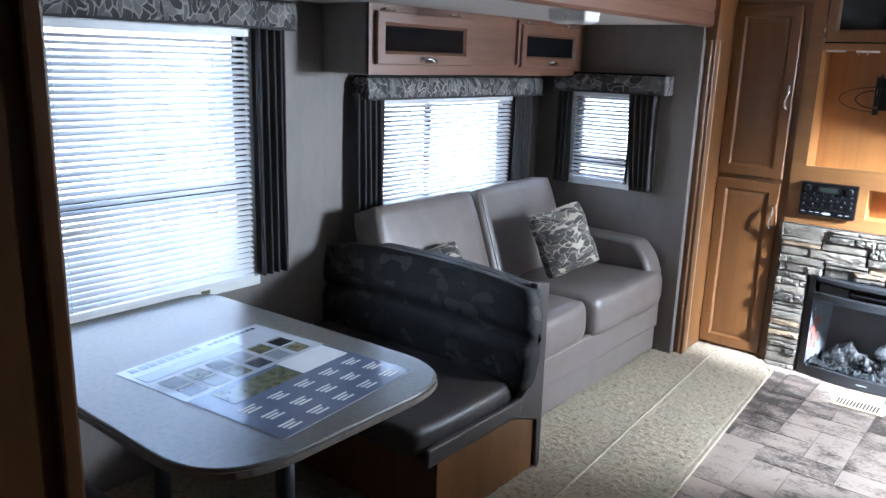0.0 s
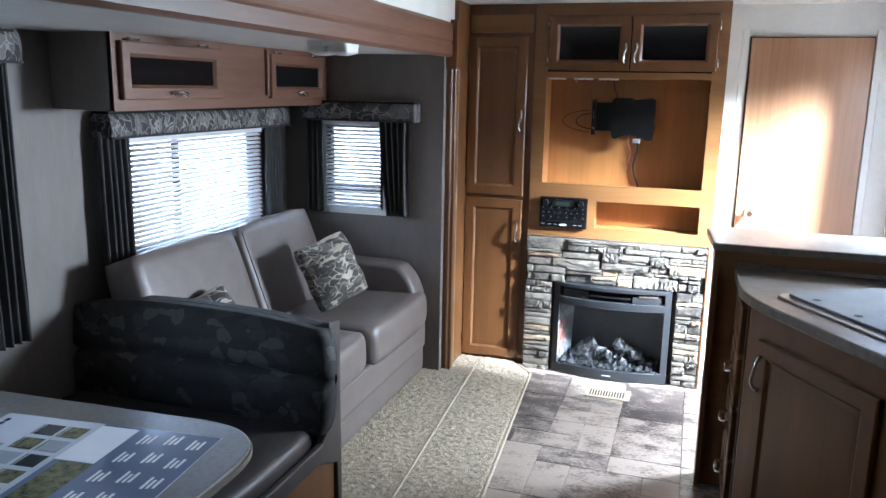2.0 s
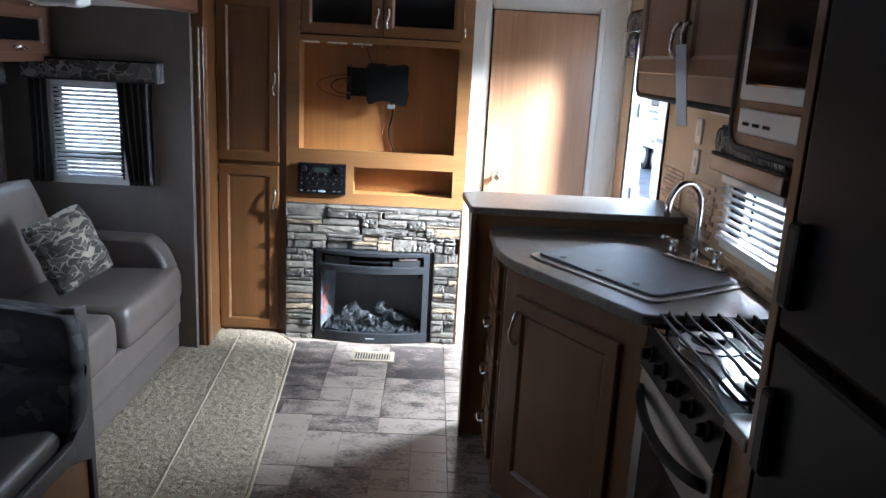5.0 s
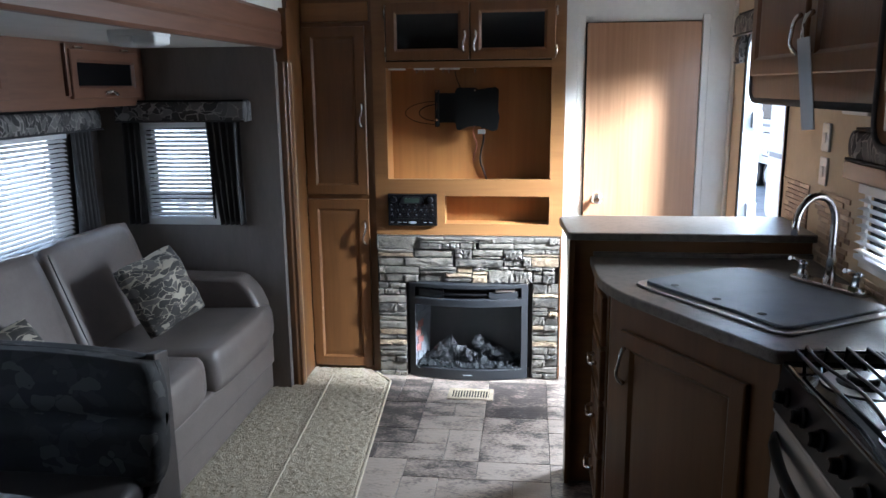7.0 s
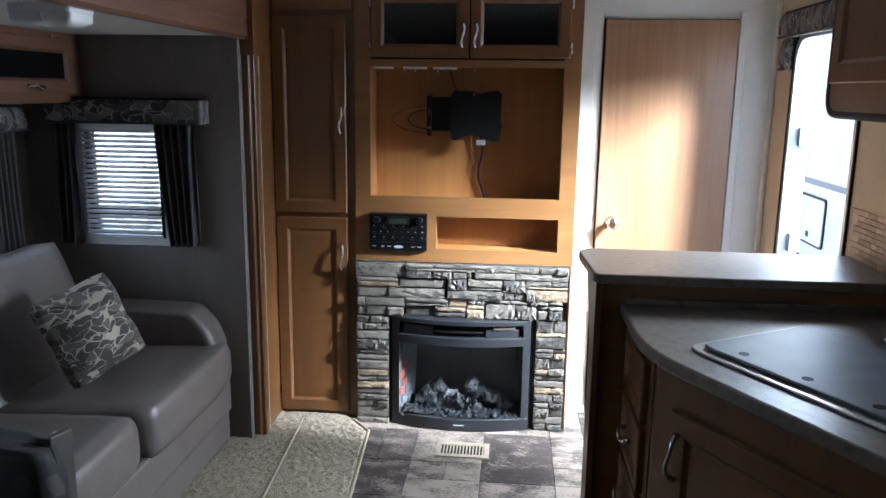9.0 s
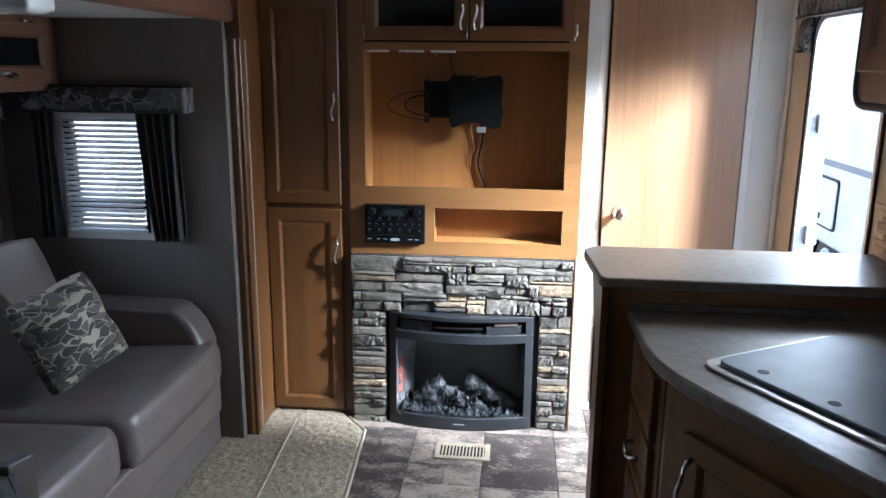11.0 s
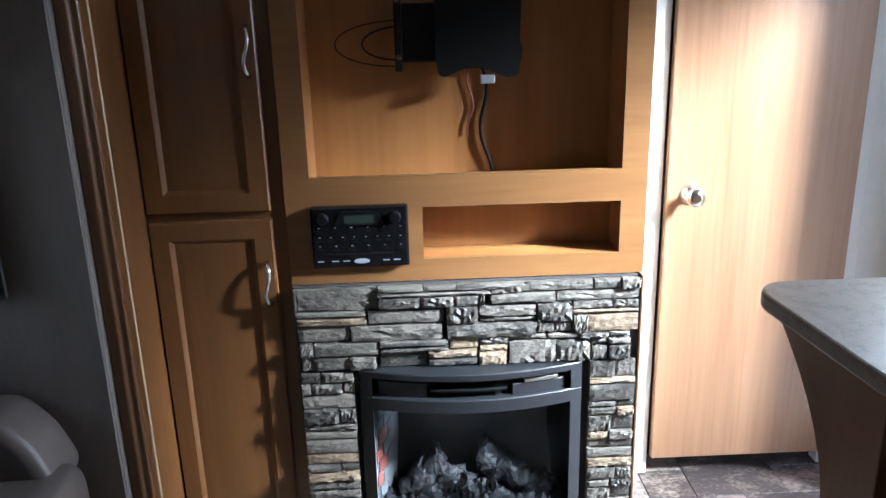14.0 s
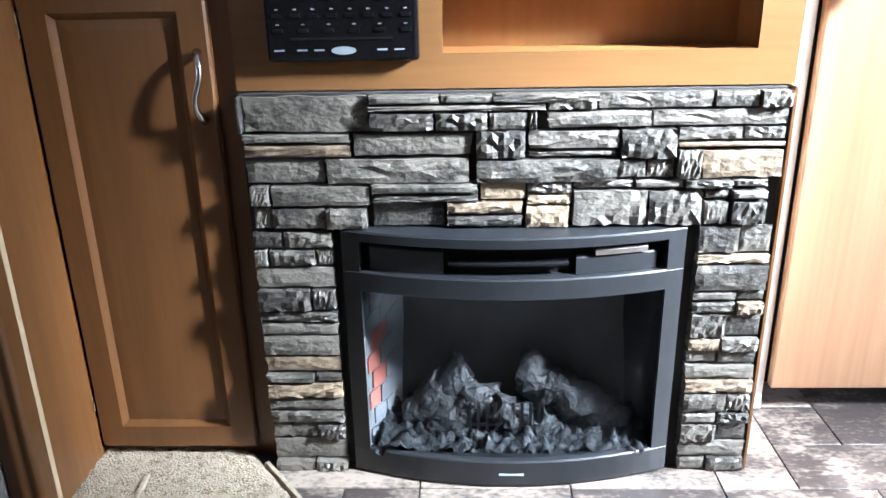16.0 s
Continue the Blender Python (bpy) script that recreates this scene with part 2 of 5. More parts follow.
def mesh_of(bm, name, mat, shift=None, smooth=False):
    if shift is not None:
        bmesh.ops.translate(bm, verts=bm.verts, vec=-shift)
    me = bpy.data.meshes.new(name)
    bmesh.ops.recalc_face_normals(bm, faces=bm.faces)
    if smooth:
        for f in bm.faces:
            f.smooth = len(f.verts) <= 4
    bm.to_mesh(me)
    bm.free()
    me.materials.append(mat)
    return me


def part(name, bm, mat, parent, label="", smooth=False):
    me = mesh_of(bm, name, mat, Vector(root_of(parent).location), smooth)
    ob = new(name, me)
    ob.parent = parent
    return tagged(ob, label)


def solid(name, bm, mat, label, category, group="", kind="", smooth=False):
    """A thing of one mesh."""
    c = [v.co for v in bm.verts]
    base = Vector(((min(v.x for v in c) + max(v.x for v in c)) / 2, (min(v.y for v in c) + max(v.y for v in c)) / 2, min(v.z for v in c)))
    ob = new(name, mesh_of(bm, name, mat, base, smooth))
    ob.location = base
    return tagged(ob, label, category, group, kind)


def box(x0, x1, y0, y1, z0, z1, bevel=0.0, seg=2, bm=None):
    own = bmesh.new()
    bmesh.ops.create_cube(own, size=1)
    for v in own.verts:
        v.co = Vector((x0 + (v.co.x + 0.5) * (x1 - x0), y0 + (v.co.y + 0.5) * (y1 - y0), z0 + (v.co.z + 0.5) * (z1 - z0)))
    if bevel:
        bmesh.ops.bevel(own, geom=own.edges[:], offset=bevel, segments=seg, affect='EDGES', profile=0.5)
    if bm is None:
        return own
    return join(bm, own)


def join(bm, other):
    me = bpy.data.meshes.new("t")
    other.to_mesh(me)
    other.free()
    bm.from_mesh(me)
    bpy.data.meshes.remove(me)
    return bm


def move(bm, m):
    bmesh.ops.transform(bm, matrix=m, verts=bm.verts)
    return bm


def prism(pts, axis, a, b, bevel=0.0, seg=2):
    """A flat outline drawn out along an axis. pts are in the other two axes, in order."""
    bm = bmesh.new()

    def put(u, v, w):
        return {"x": (w, u, v), "y": (u, w, v), "z": (u, v, w)}[axis]
    lo = [bm.verts.new(put(u, v, a)) for u, v in pts]
    hi = [bm.verts.new(put(u, v, b)) for u, v in pts]
    bm.faces.new(lo)
    bm.faces.new(hi[::-1])
    n = len(pts)
    for i in range(n):
        bm.faces.new((lo[i], hi[i], hi[(i + 1) % n], lo[(i + 1) % n]))
    bmesh.ops.recalc_face_normals(bm, faces=bm.faces)
    if bevel:
        caps = [e for e in bm.edges if any(len(f.verts) > 4 or n == 4 for f in e.link_faces)]
        bmesh.ops.bevel(bm, geom=caps, offset=bevel, segments=seg, affect='EDGES', profile=0.5)
    return bm


def rounded(pts, radius, n=5):
    """The outline with its corners rounded; radius one number or one for each corner."""
    out = []
    for i, p in enumerate(pts):
        r = radius[i] if isinstance(radius, (list, tuple)) else radius
        p, a, b = Vector(p), Vector(pts[i - 1]), Vector(pts[(i + 1) % len(pts)])
        if r <= 0:
            out.append((p.x, p.y))
            continue
        u, w = (a - p).normalized(), (b - p).normalized()
        for k in range(n + 1):
            t = k / n
            q = (p + u * r) * (1 - t) ** 2 + p * 2 * t * (1 - t) + (p + w * r) * t ** 2
            out.append((q.x, q.y))
    return out


def tube(pts, r, n=8, bm=None):
    bm = bm or bmesh.new()
    pts = [Vector(p) for p in pts]
    rings, side = [], None
    for i, p in enumerate(pts):
        d = (pts[min(i + 1, len(pts) - 1)] - pts[max(i - 1, 0)]).normalized()
        ref = Vector((0, 0, 1)) if abs(d.z) < 0.9 else Vector((1, 0, 0))
        side = d.cross(ref).normalized() if side is None else (side - d * side.dot(d)).normalized()
        up = side.cross(d)
        rr = r[i] if isinstance(r, (list, tuple)) else r
        rings.append([bm.verts.new(p + (side * math.cos(2 * math.pi * k / n) + up * math.sin(2 * math.pi * k / n)) * rr) for k in range(n)])
    for a, b in zip(rings, rings[1:]):
        for k in range(n):
            bm.faces.new((a[k], a[(k + 1) % n], b[(k + 1) % n], b[k]))
    bm.faces.new(rings[0][::-1])
    bm.faces.new(rings[-1])
    return bm


def lathe(profile, n=20):
    """Turned about z; profile of (radius, z) from bottom to top."""
    bm = bmesh.new()
    rings = [[bm.verts.new((r * math.cos(2 * math.pi * k / n), r * math.sin(2 * math.pi * k / n), z)) for k in range(n)] for r, z in profile]
    for a, b in zip(rings, rings[1:]):
        for k in range(n):
            bm.faces.new((a[k], a[(k + 1) % n], b[(k + 1) % n], b[k]))
    bm.faces.new(rings[0][::-1])
    bm.faces.new(rings[-1])
    return bm


def soft_prism(pts, axis, a, b, r, steps=4):
    """A drawn-out outline whose two ends are rounded off by r."""
    c = sum((Vector(p) for p in pts), Vector((0, 0))) / len(pts)
    seq = [(a + r * (1 - math.cos(math.pi / 2 * k / steps)), r * (1 - math.sin(math.pi / 2 * k / steps))) for k in range(steps + 1)]
    seq += [(a + b - w, i) for w, i in reversed(seq)]
    bm = bmesh.new()
    rings = []
    for w, inset in seq:
        ring = []
        for p in pts:
            d = c - Vector(p)
            q = Vector(p) + d.normalized() * min(inset, d.length * 0.5)
            ring.append(bm.verts.new({"x": (w, q.x, q.y), "y": (q.x, w, q.y), "z": (q.x, q.y, w)}[axis]))
        rings.append(ring)
    n = len(pts)
    for p, q in zip(rings, rings[1:]):
        for i in range(n):
            bm.faces.new((p[i], p[(i + 1) % n], q[(i + 1) % n], q[i]))
    bm.faces.new(rings[0])
    bm.faces.new(rings[-1][::-1])
    return bm


def cushion(sx, sy, sz, puff=0.25, n=12, crease=0.0, seed=0):
    """A stuffed block about the origin: square-ish outline, faces swelling towards their middles."""
    bm = bmesh.new()
    bmesh.ops.create_cube(bm, size=2)
    bmesh.ops.subdivide_edges(bm, edges=bm.edges[:], cuts=n, use_grid_fill=True)
    for v in bm.verts:
        x, y, z = v.co
        fx, fy, fz = 1 - x ** 4, 1 - y ** 4, 1 - z ** 4
        e = 0.045 + puff * 0.02
        q = Vector((x * (1 - e * (2 - fy - fz)), y * (1 - e * (2 - fx - fz)), z * (1 - puff + puff * fx * fy)))
        if crease:
            q.z += crease * noise.noise(Vector((x * 2.2 + seed, y * 2.2, z + seed)))
        v.co = Vector((q.x * sx / 2, q.y * sy / 2, q.z * sz / 2))
    return bm


def handle(parent, p, axis="z", out=(0, -1, 0), size=0.1, name="handle"):
    """A bowed bar pull with two flared feet."""
    p, o = Vector(p), Vector(out)
    a = {"x": Vector((1, 0, 0)), "y": Vector((0, 1, 0)), "z": Vector((0, 0, 1))}[axis] if isinstance(axis, str) else Vector(axis)
    sway = a.cross(o).normalized()
    pts, rs = [], []
    for k in range(13):
        t = k / 12 * 2 - 1
        pts.append(p + a * (t * size / 2) + o * (0.004 + 0.024 * (1 - t ** 4)) + sway * (0.007 * math.sin(math.pi * t)))
        rs.append(0.0040 + 0.0045 * abs(t) ** 3 + 0.0024 * (1 - abs(t)))
    return part(name, tube(pts, rs, 8), CHROME, parent, "polished chrome bow handle", True)


def hinge(parent, x, y, z, out=(0, -1, 0)):
    o = Vector(out)
    p = Vector((x, y, z)) + o * 0.004
    return part("hinge", tube([p + Vector((0, 0, -0.024)), p + Vector((0, 0, 0.024))], 0.0055, 6), BRASS, parent, "small nickel hinge barrel", True)


def panel_door(parent, c0, u, out, w, h, mat=OAK, glassy=None, stile=0.055, name="door", thick=0.02):
    """A cabinet door: stiles, rails and a sunk panel with a sloped moulding. c0: lower corner on the carcass; u: way across; out: way to the viewer."""
    u, o, up = Vector(u).normalized(), Vector(out).normalized(), Vector((0, 0, 1))
    c0 = Vector(c0)

    def P(a, b, d):
        return c0 + u * a + up * b + o * d
    bm = bmesh.new()

    def ring(inset, d):
        return [bm.verts.new(P(a, b, d)) for a, b in ((inset, inset), (w - inset, inset), (w - inset, h - inset), (inset, h - inset))]
    rings = [ring(0, 0.001), ring(0, thick - 0.004), ring(0.004, thick), ring(stile - 0.004, thick), ring(stile, thick - 0.003), ring(stile + 0.010, thick - 0.012)]
    for a, b in zip(rings, rings[1:]):
        for k in range(4):
            bm.faces.new((a[k], a[(k + 1) % 4], b[(k + 1) % 4], b[k]))
    bm.faces.new(rings[0][::-1])
    d = part(name, bm, mat, parent)
    s = stile + 0.006
    q = bmesh.new()
    bot = [q.verts.new(P(a, b, thick - 0.016)) for a, b in ((s, s), (w - s, s), (w - s, h - s), (s, h - s))]
    if glassy is None:
        m1 = [q.verts.new(P(a, b, thick - 0.0105)) for a, b in ((s, s), (w - s, s), (w - s, h - s), (s, h - s))]
        s2 = s + 0.02
        m2 = [q.verts.new(P(a, b, thick - 0.009)) for a, b in ((s2, s2), (w - s2, s2), (w - s2, h - s2), (s2, h - s2))]
        for a, b in ((bot, m1), (m1, m2)):
            for k in range(4):
                q.faces.new((a[k], a[(k + 1) % 4], b[(k + 1) % 4], b[k]))
        q.faces.new(m2)
    else:
        m1 = [q.verts.new(P(a, b, thick - 0.011)) for a, b in ((s, s), (w - s, s), (w - s, h - s), (s, h - s))]
        for k in range(4):
            q.faces.new((bot[k], bot[(k + 1) % 4], m1[(k + 1) % 4], m1[k]))
        q.faces.new(m1)
    q.faces.new(bot[::-1])
    part("panel" if glassy is None else "pane", q, glassy or mat, d, "" if glassy is None else "dark smoked glass pane")
    return d


# ---- the shell ----
WX, EX, FY, DY, SY = -2.25, 1.0, 4.43, 4.63, 4.13      # slide wall, entry wall, cabinet front, closet-door wall, slide end
CZ, SZ, OX = 2.06, 1.775, -1.27                          # ceiling, slide ceiling, slide opening


def wall_with_holes(name, axis, at, thick, u0, u1, z0, z1, holes, mat, label):
    """A wall across an axis, pieced round its openings (u0, u1, z0, z1)."""
    bm = bmesh.new()
    us = sorted({u0, u1, *[h[0] for h in holes], *[h[1] for h in holes]})
    zs = sorted({z0, z1, *[h[2] for h in holes], *[h[3] for h in holes]})
    for a, b in zip(us, us[1:]):
        run = None
        for c, d in zip(zs, zs[1:]):
            cu, cz = (a + b) / 2, (c + d) / 2
            if any(h[0] < cu < h[1] and h[2] < cz < h[3] for h in holes):
                if run:
                    if axis == "x":
                        box(at, at + thick, a, b, run[0], run[1], bm=bm)
                    else:
                        box(a, b, at, at + thick, run[0], run[1], bm=bm)
                    run = None
                continue
            run = (run[0], d) if run else (c, d)
        if run:
            if axis == "x":
                box(at, at + thick, a, b, run[0], run[1], bm=bm)
            else:
                box(a, b, at, at + thick, run[0], run[1], bm=bm)
    bmesh.ops.remove_doubles(bm, verts=bm.verts, dist=0.0002)
    return solid(name, bm, mat, label, "wall", kind="structure")


WIN_A, WIN_B, WIN_S = (1.12, 2.03, 0.69, 1.655), (2.75, 3.80, 0.86, 1.385), (-1.985, -1.64, 0.92, 1.42)
SINKWIN = (2.34, 2.85, 1.035, 1.275)
ENTRY = (3.70, 4.38, 0.0, 1.82)
wall_with_holes("wall_west", "x", WX - 0.05, 0.05, 0.66, SY + 0.05, -0.02, SZ, [WIN_A, WIN_B], TAUPE, "taupe vinyl wallboard of the slide-out with two windows")
wall_with_holes("wall_slide_end", "y", SY, 0.05, WX, OX - 0.025, -0.02, SZ, [WIN_S], TAUPE, "taupe wallboard end of the slide-out with a small window")
wall_with_holes("wall_slide_near", "y", 0.60, 0.05, WX, OX, -0.02, SZ, [], TAUPE, "taupe wallboard near end of the slide-out")
wall_with_holes("wall_east", "x", EX, 0.06, -1.6, 5.3, -0.02, CZ, [SINKWIN, ENTRY], TAN, "tan wallboard outer wall with the entry opening")
wall_with_holes("wall_north", "y", DY + 0.012, 0.05, -1.4, EX, -0.02, CZ, [(0.236, 0.831, -0.02, 0.066)], PALE, "pale grey wallboard behind the closet door")
# Unseen hallway walls, added in dark wood so they bounce less light.
wall_with_holes("wall_south", "y", -1.65, 0.05, -1.4, EX, -0.02, CZ, [], OAK, "unseen dark wood-grain wall closing the hallway, added to cut bounced light")
wall_with_holes("wall_hall", "x", -1.30, 0.05, -1.6, 0.30, -0.02, CZ, [], OAK, "unseen dark wood-grain hallway wall, added to cut bounced light")
solid("ceiling", box(-1.4, EX + 0.06, -1.7, 5.3, CZ, CZ + 0.05), CEIL, "off-white textured ceiling board", "ceiling", kind="structure")
solid("ceiling_slide", box(WX - 0.05, OX - 0.025, 0.6, SY + 0.05, SZ, SZ + 0.05), CEIL, "off-white lower ceiling of the slide-out", "ceiling", kind="structure")
solid("subfloor", box(WX - 0.05, EX + 0.06, -1.7, 5.3, -0.06, -0.012), GROUT, "dark floor sheet under the vinyl tiles", "floor", kind="structure")

# wooden fascia over the slide opening and its posts
fascia = thing("trim_slide", (OX, 2.4, 0), "reddish wood fascia and posts framing the slide-out opening", "trim", kind="structure")
pf = [(OX - 0.025, SZ - 0.012), (OX, SZ - 0.012), (OX + 0.012, SZ), (OX + 0.012, SZ + 0.05), (OX + 0.006, SZ + 0.062), (OX + 0.012, SZ + 0.075), (OX + 0.012, 1.925), (OX + 0.003, 1.94), (OX - 0.025, 1.94)]
part("beam", prism(pf, "y", 0.62, 4.19), OAK_L, fascia)
part("header", box(OX - 0.025, OX - 0.002, 0.62, 4.4, 1.94, CZ), PALE, fascia, "pale board above the beam")
post = prism(rounded([(OX - 0.022, 4.165), (OX + 0.004, 4.165), (OX + 0.012, 4.175), (OX + 0.026, 4.175), (OX + 0.030, 4.185), (OX + 0.030, 4.225), (OX - 0.022, 4.225)], 0.004, 2), "z", 0, 1.70)
part("post", post, OAK, fascia, "fluted wood post")
part("post_cap", box(OX - 0.028, OX + 0.036, 4.155, 4.23, 1.70, 1.955, 0.003), OAK, fascia, "plain wood block")
part("jamb", box(OX - 0.022, OX + 0.02, 4.226, 4.46, 0, CZ), OAK, fascia)
# Added strip in a paler colour, for the light on the post's inner face.
part("lit_face_strip", box(OX + 0.02, OX + 0.027, 4.227, 4.243, 0, 1.95, 0.002), TAN, fascia, "thin tan strip standing in for the post's lit face")
part("edge_strip", box(OX - 0.034, OX - 0.023, 4.14, 4.165, 0, 1.74, 0.003), TAUPE, fascia, "taupe weather strip")
partition = thing("partition", (-1.0, 0.45, 0), "dark reddish wood end panel of a hallway partition", "partition", kind="structure")
part("panel", box(OX + 0.002, -0.852, 0.30, 0.648, 0, CZ - 0.001, 0.003), OAK, partition)
part("edge_band", box(-0.862, -0.836, 0.63, 0.662, 0, CZ - 0.001, 0.006), OAK, partition)


# ---- windows, blinds and curtains ----
def window(name, axis, at, hole, inward, label, mids=(), vmid=None):
    """A framed pane in a wall opening. inward: the sign of the way into the room."""
    u0, u1, z0, z1 = hole
    mu = (u0 + u1) / 2
    base = (at, mu, z0) if axis == "x" else (mu, at, z0)
    w = thing(name, base, label, "window", kind="structure")

    def bx(a, b, c, d, d0, d1, bev=0.0):
        lo, hi = sorted((at + inward * d0, at + inward * d1))
        return box(lo, hi, a, b, c, d, bev) if axis == "x" else box(a, b, lo, hi, c, d, bev)
    f = bmesh.new()
    for a, b, c, d in ((u0, u1, z0, z0 + 0.025), (u0, u1, z1 - 0.025, z1), (u0, u0 + 0.025, z0 + 0.025, z1 - 0.025), (u1 - 0.025, u1, z0 + 0.025, z1 - 0.025)):
        join(f, bx(a, b, c, d, -0.045, -0.005, 0.003))
    fr = part("window_frame", f, BLACK, w, "black aluminium frame")
    for zz in mids:
        part("rail", bx(u0 + 0.025, u1 - 0.025, zz - 0.02, zz + 0.02, -0.04, -0.012), BLACK, fr)
    if vmid:
        part("rail", bx(vmid - 0.012, vmid + 0.012, z0 + 0.025, z1 - 0.025, -0.04, -0.012), BLACK, fr)
    p = part("pane", bx(u0 + 0.02, u1 - 0.02, z0 + 0.02, z1 - 0.02, -0.034, -0.030), CLEAR, w, "clear pane")
    p.visible_shadow = False
    g = bmesh.new()
    for a, b, c, d in ((u0 - 0.03, u1 + 0.03, z0 - 0.03, z0), (u0 - 0.03, u1 + 0.03, z1, z1 + 0.03), (u0 - 0.03, u0, z0, z1), (u1, u1 + 0.03, z0, z1)):
        join(g, bx(a, b, c, d, 0.0005, 0.010, 0.002))
    part("window_trim", g, WHITE if name != "window_2" else TAUPE, w, "flat inner trim")
    return w


def blind(axis, at, hole, inward, label, tilt=30, pitch=0.0215):
    """A lowered slatted blind: head rail, slats, bottom rail, two ladder cords and a wand."""
    u0, u1, z0, z1 = hole
    u0, u1 = u0 + 0.006, u1 - 0.006
    d = at + inward * 0.03
    base = (d, (u0 + u1) / 2, z0) if axis == "x" else ((u0 + u1) / 2, d, z0)
    b = thing("window_blind", base, label, "blind", "slatted blinds")

    def bx(a, c, z_0, z_1, t):
        return box(d - t, d + t, a, c, z_0, z_1, 0.002, 1) if axis == "x" else box(a, c, d - t, d + t, z_0, z_1, 0.002, 1)
    part("head_rail", bx(u0, u1, z1 - 0.03, z1 - 0.002, 0.015), SLAT, b)
    part("bottom_rail", bx(u0, u1, z0 + 0.004, z0 + 0.020, 0.012), SLAT, b)
    bm = bmesh.new()
    ang = radians(tilt)
    L = u1 - u0
    rows = []
    for k in range(5):
        s = (k / 4 - 0.5) * 0.0245
        crown = 0.0018 * (1 - (k / 2 - 1) ** 2)
        a = s * math.cos(ang) - crown * math.sin(ang)
        zz = -s * math.sin(ang) + crown * math.cos(ang)
        rows.append((a * inward, zz))
    ends = []
    for u in (-L / 2, L / 2):
        ends.append([bm.verts.new((a, u, zz) if axis == "x" else (u, a, zz)) for a, zz in rows])
    for k in range(4):
        bm.faces.new((ends[0][k], ends[0][k + 1], ends[1][k + 1], ends[1][k]))
    ext = bmesh.ops.extrude_face_region(bm, geom=bm.faces[:])
    bmesh.ops.translate(bm, verts=[g for g in ext["geom"] if isinstance(g, bmesh.types.BMVert)], vec=(0, 0, 0.0007))
    me = mesh_of(bm, "slat", SLAT, None, True)
    z = z0 + 0.032
    while z < z1 - 0.035:
        s = new("slat", me)
        s.parent = b
        s.location = (0, 0, z - z0)
        z += pitch
    for f in (0.18, 0.82):
        u = u0 + L * f
        p = Vector((d + inward * 0.0135, u, 0)) if axis == "x" else Vector((u, d + inward * 0.0135, 0))
        part("ladder_cord", tube([p + Vector((0, 0, z0 + 0.02)), p + Vector((0, 0, z1 - 0.03))], 0.0012, 5), WHITE, b)
    return b


def drape(axis, at, u0, u1, z0, z1, inward, label, folds=5, gather=None, depth=0.022):
    """A hanging curtain with vertical folds; gather: how far the foot is drawn towards u1 (or u0 when negative)."""
    bm = bmesh.new()
    n, r = folds * 10, 16
    rowsv = []
    for j in range(r + 1):
        f = j / r
        z = z1 + (z0 - z1) * f
        a, b = u0, u1
        if gather:
            k = f ** 1.5 * abs(gather) * (u1 - u0)
            a, b = (u0 + k, u1) if gather > 0 else (u0, u1 - k)
        line = []
        for i in range(n + 1):
            g = i / n
            u = a + (b - a) * g
            d = depth * (0.6 + 0.5 * f) * (math.sin(g * folds * 2 * math.pi + 0.5 * noise.noise(Vector((g * 3, f * 2, at)))) + 0.35 * noise.noise(Vector((g * 9, f * 1.5, u0))))
            dd = at + inward * (0.032 + depth + d)
            line.append(bm.verts.new((dd, u, z) if axis == "x" else (u, dd, z)))
        rowsv.append(line)
    for p, q in zip(rowsv, rowsv[1:]):
        for i in range(n):
            bm.faces.new((p[i], p[i + 1], q[i + 1], q[i]))
    ext = bmesh.ops.extrude_face_region(bm, geom=bm.faces[:])
    v = Vector((inward * 0.002, 0, 0)) if axis == "x" else Vector((0, inward * 0.002, 0))
    bmesh.ops.translate(bm, verts=[g for g in ext["geom"] if isinstance(g, bmesh.types.BMVert)], vec=v)
    return solid("curtain", bm, DRAPE, label, "curtain", "dark side curtains", smooth=True)


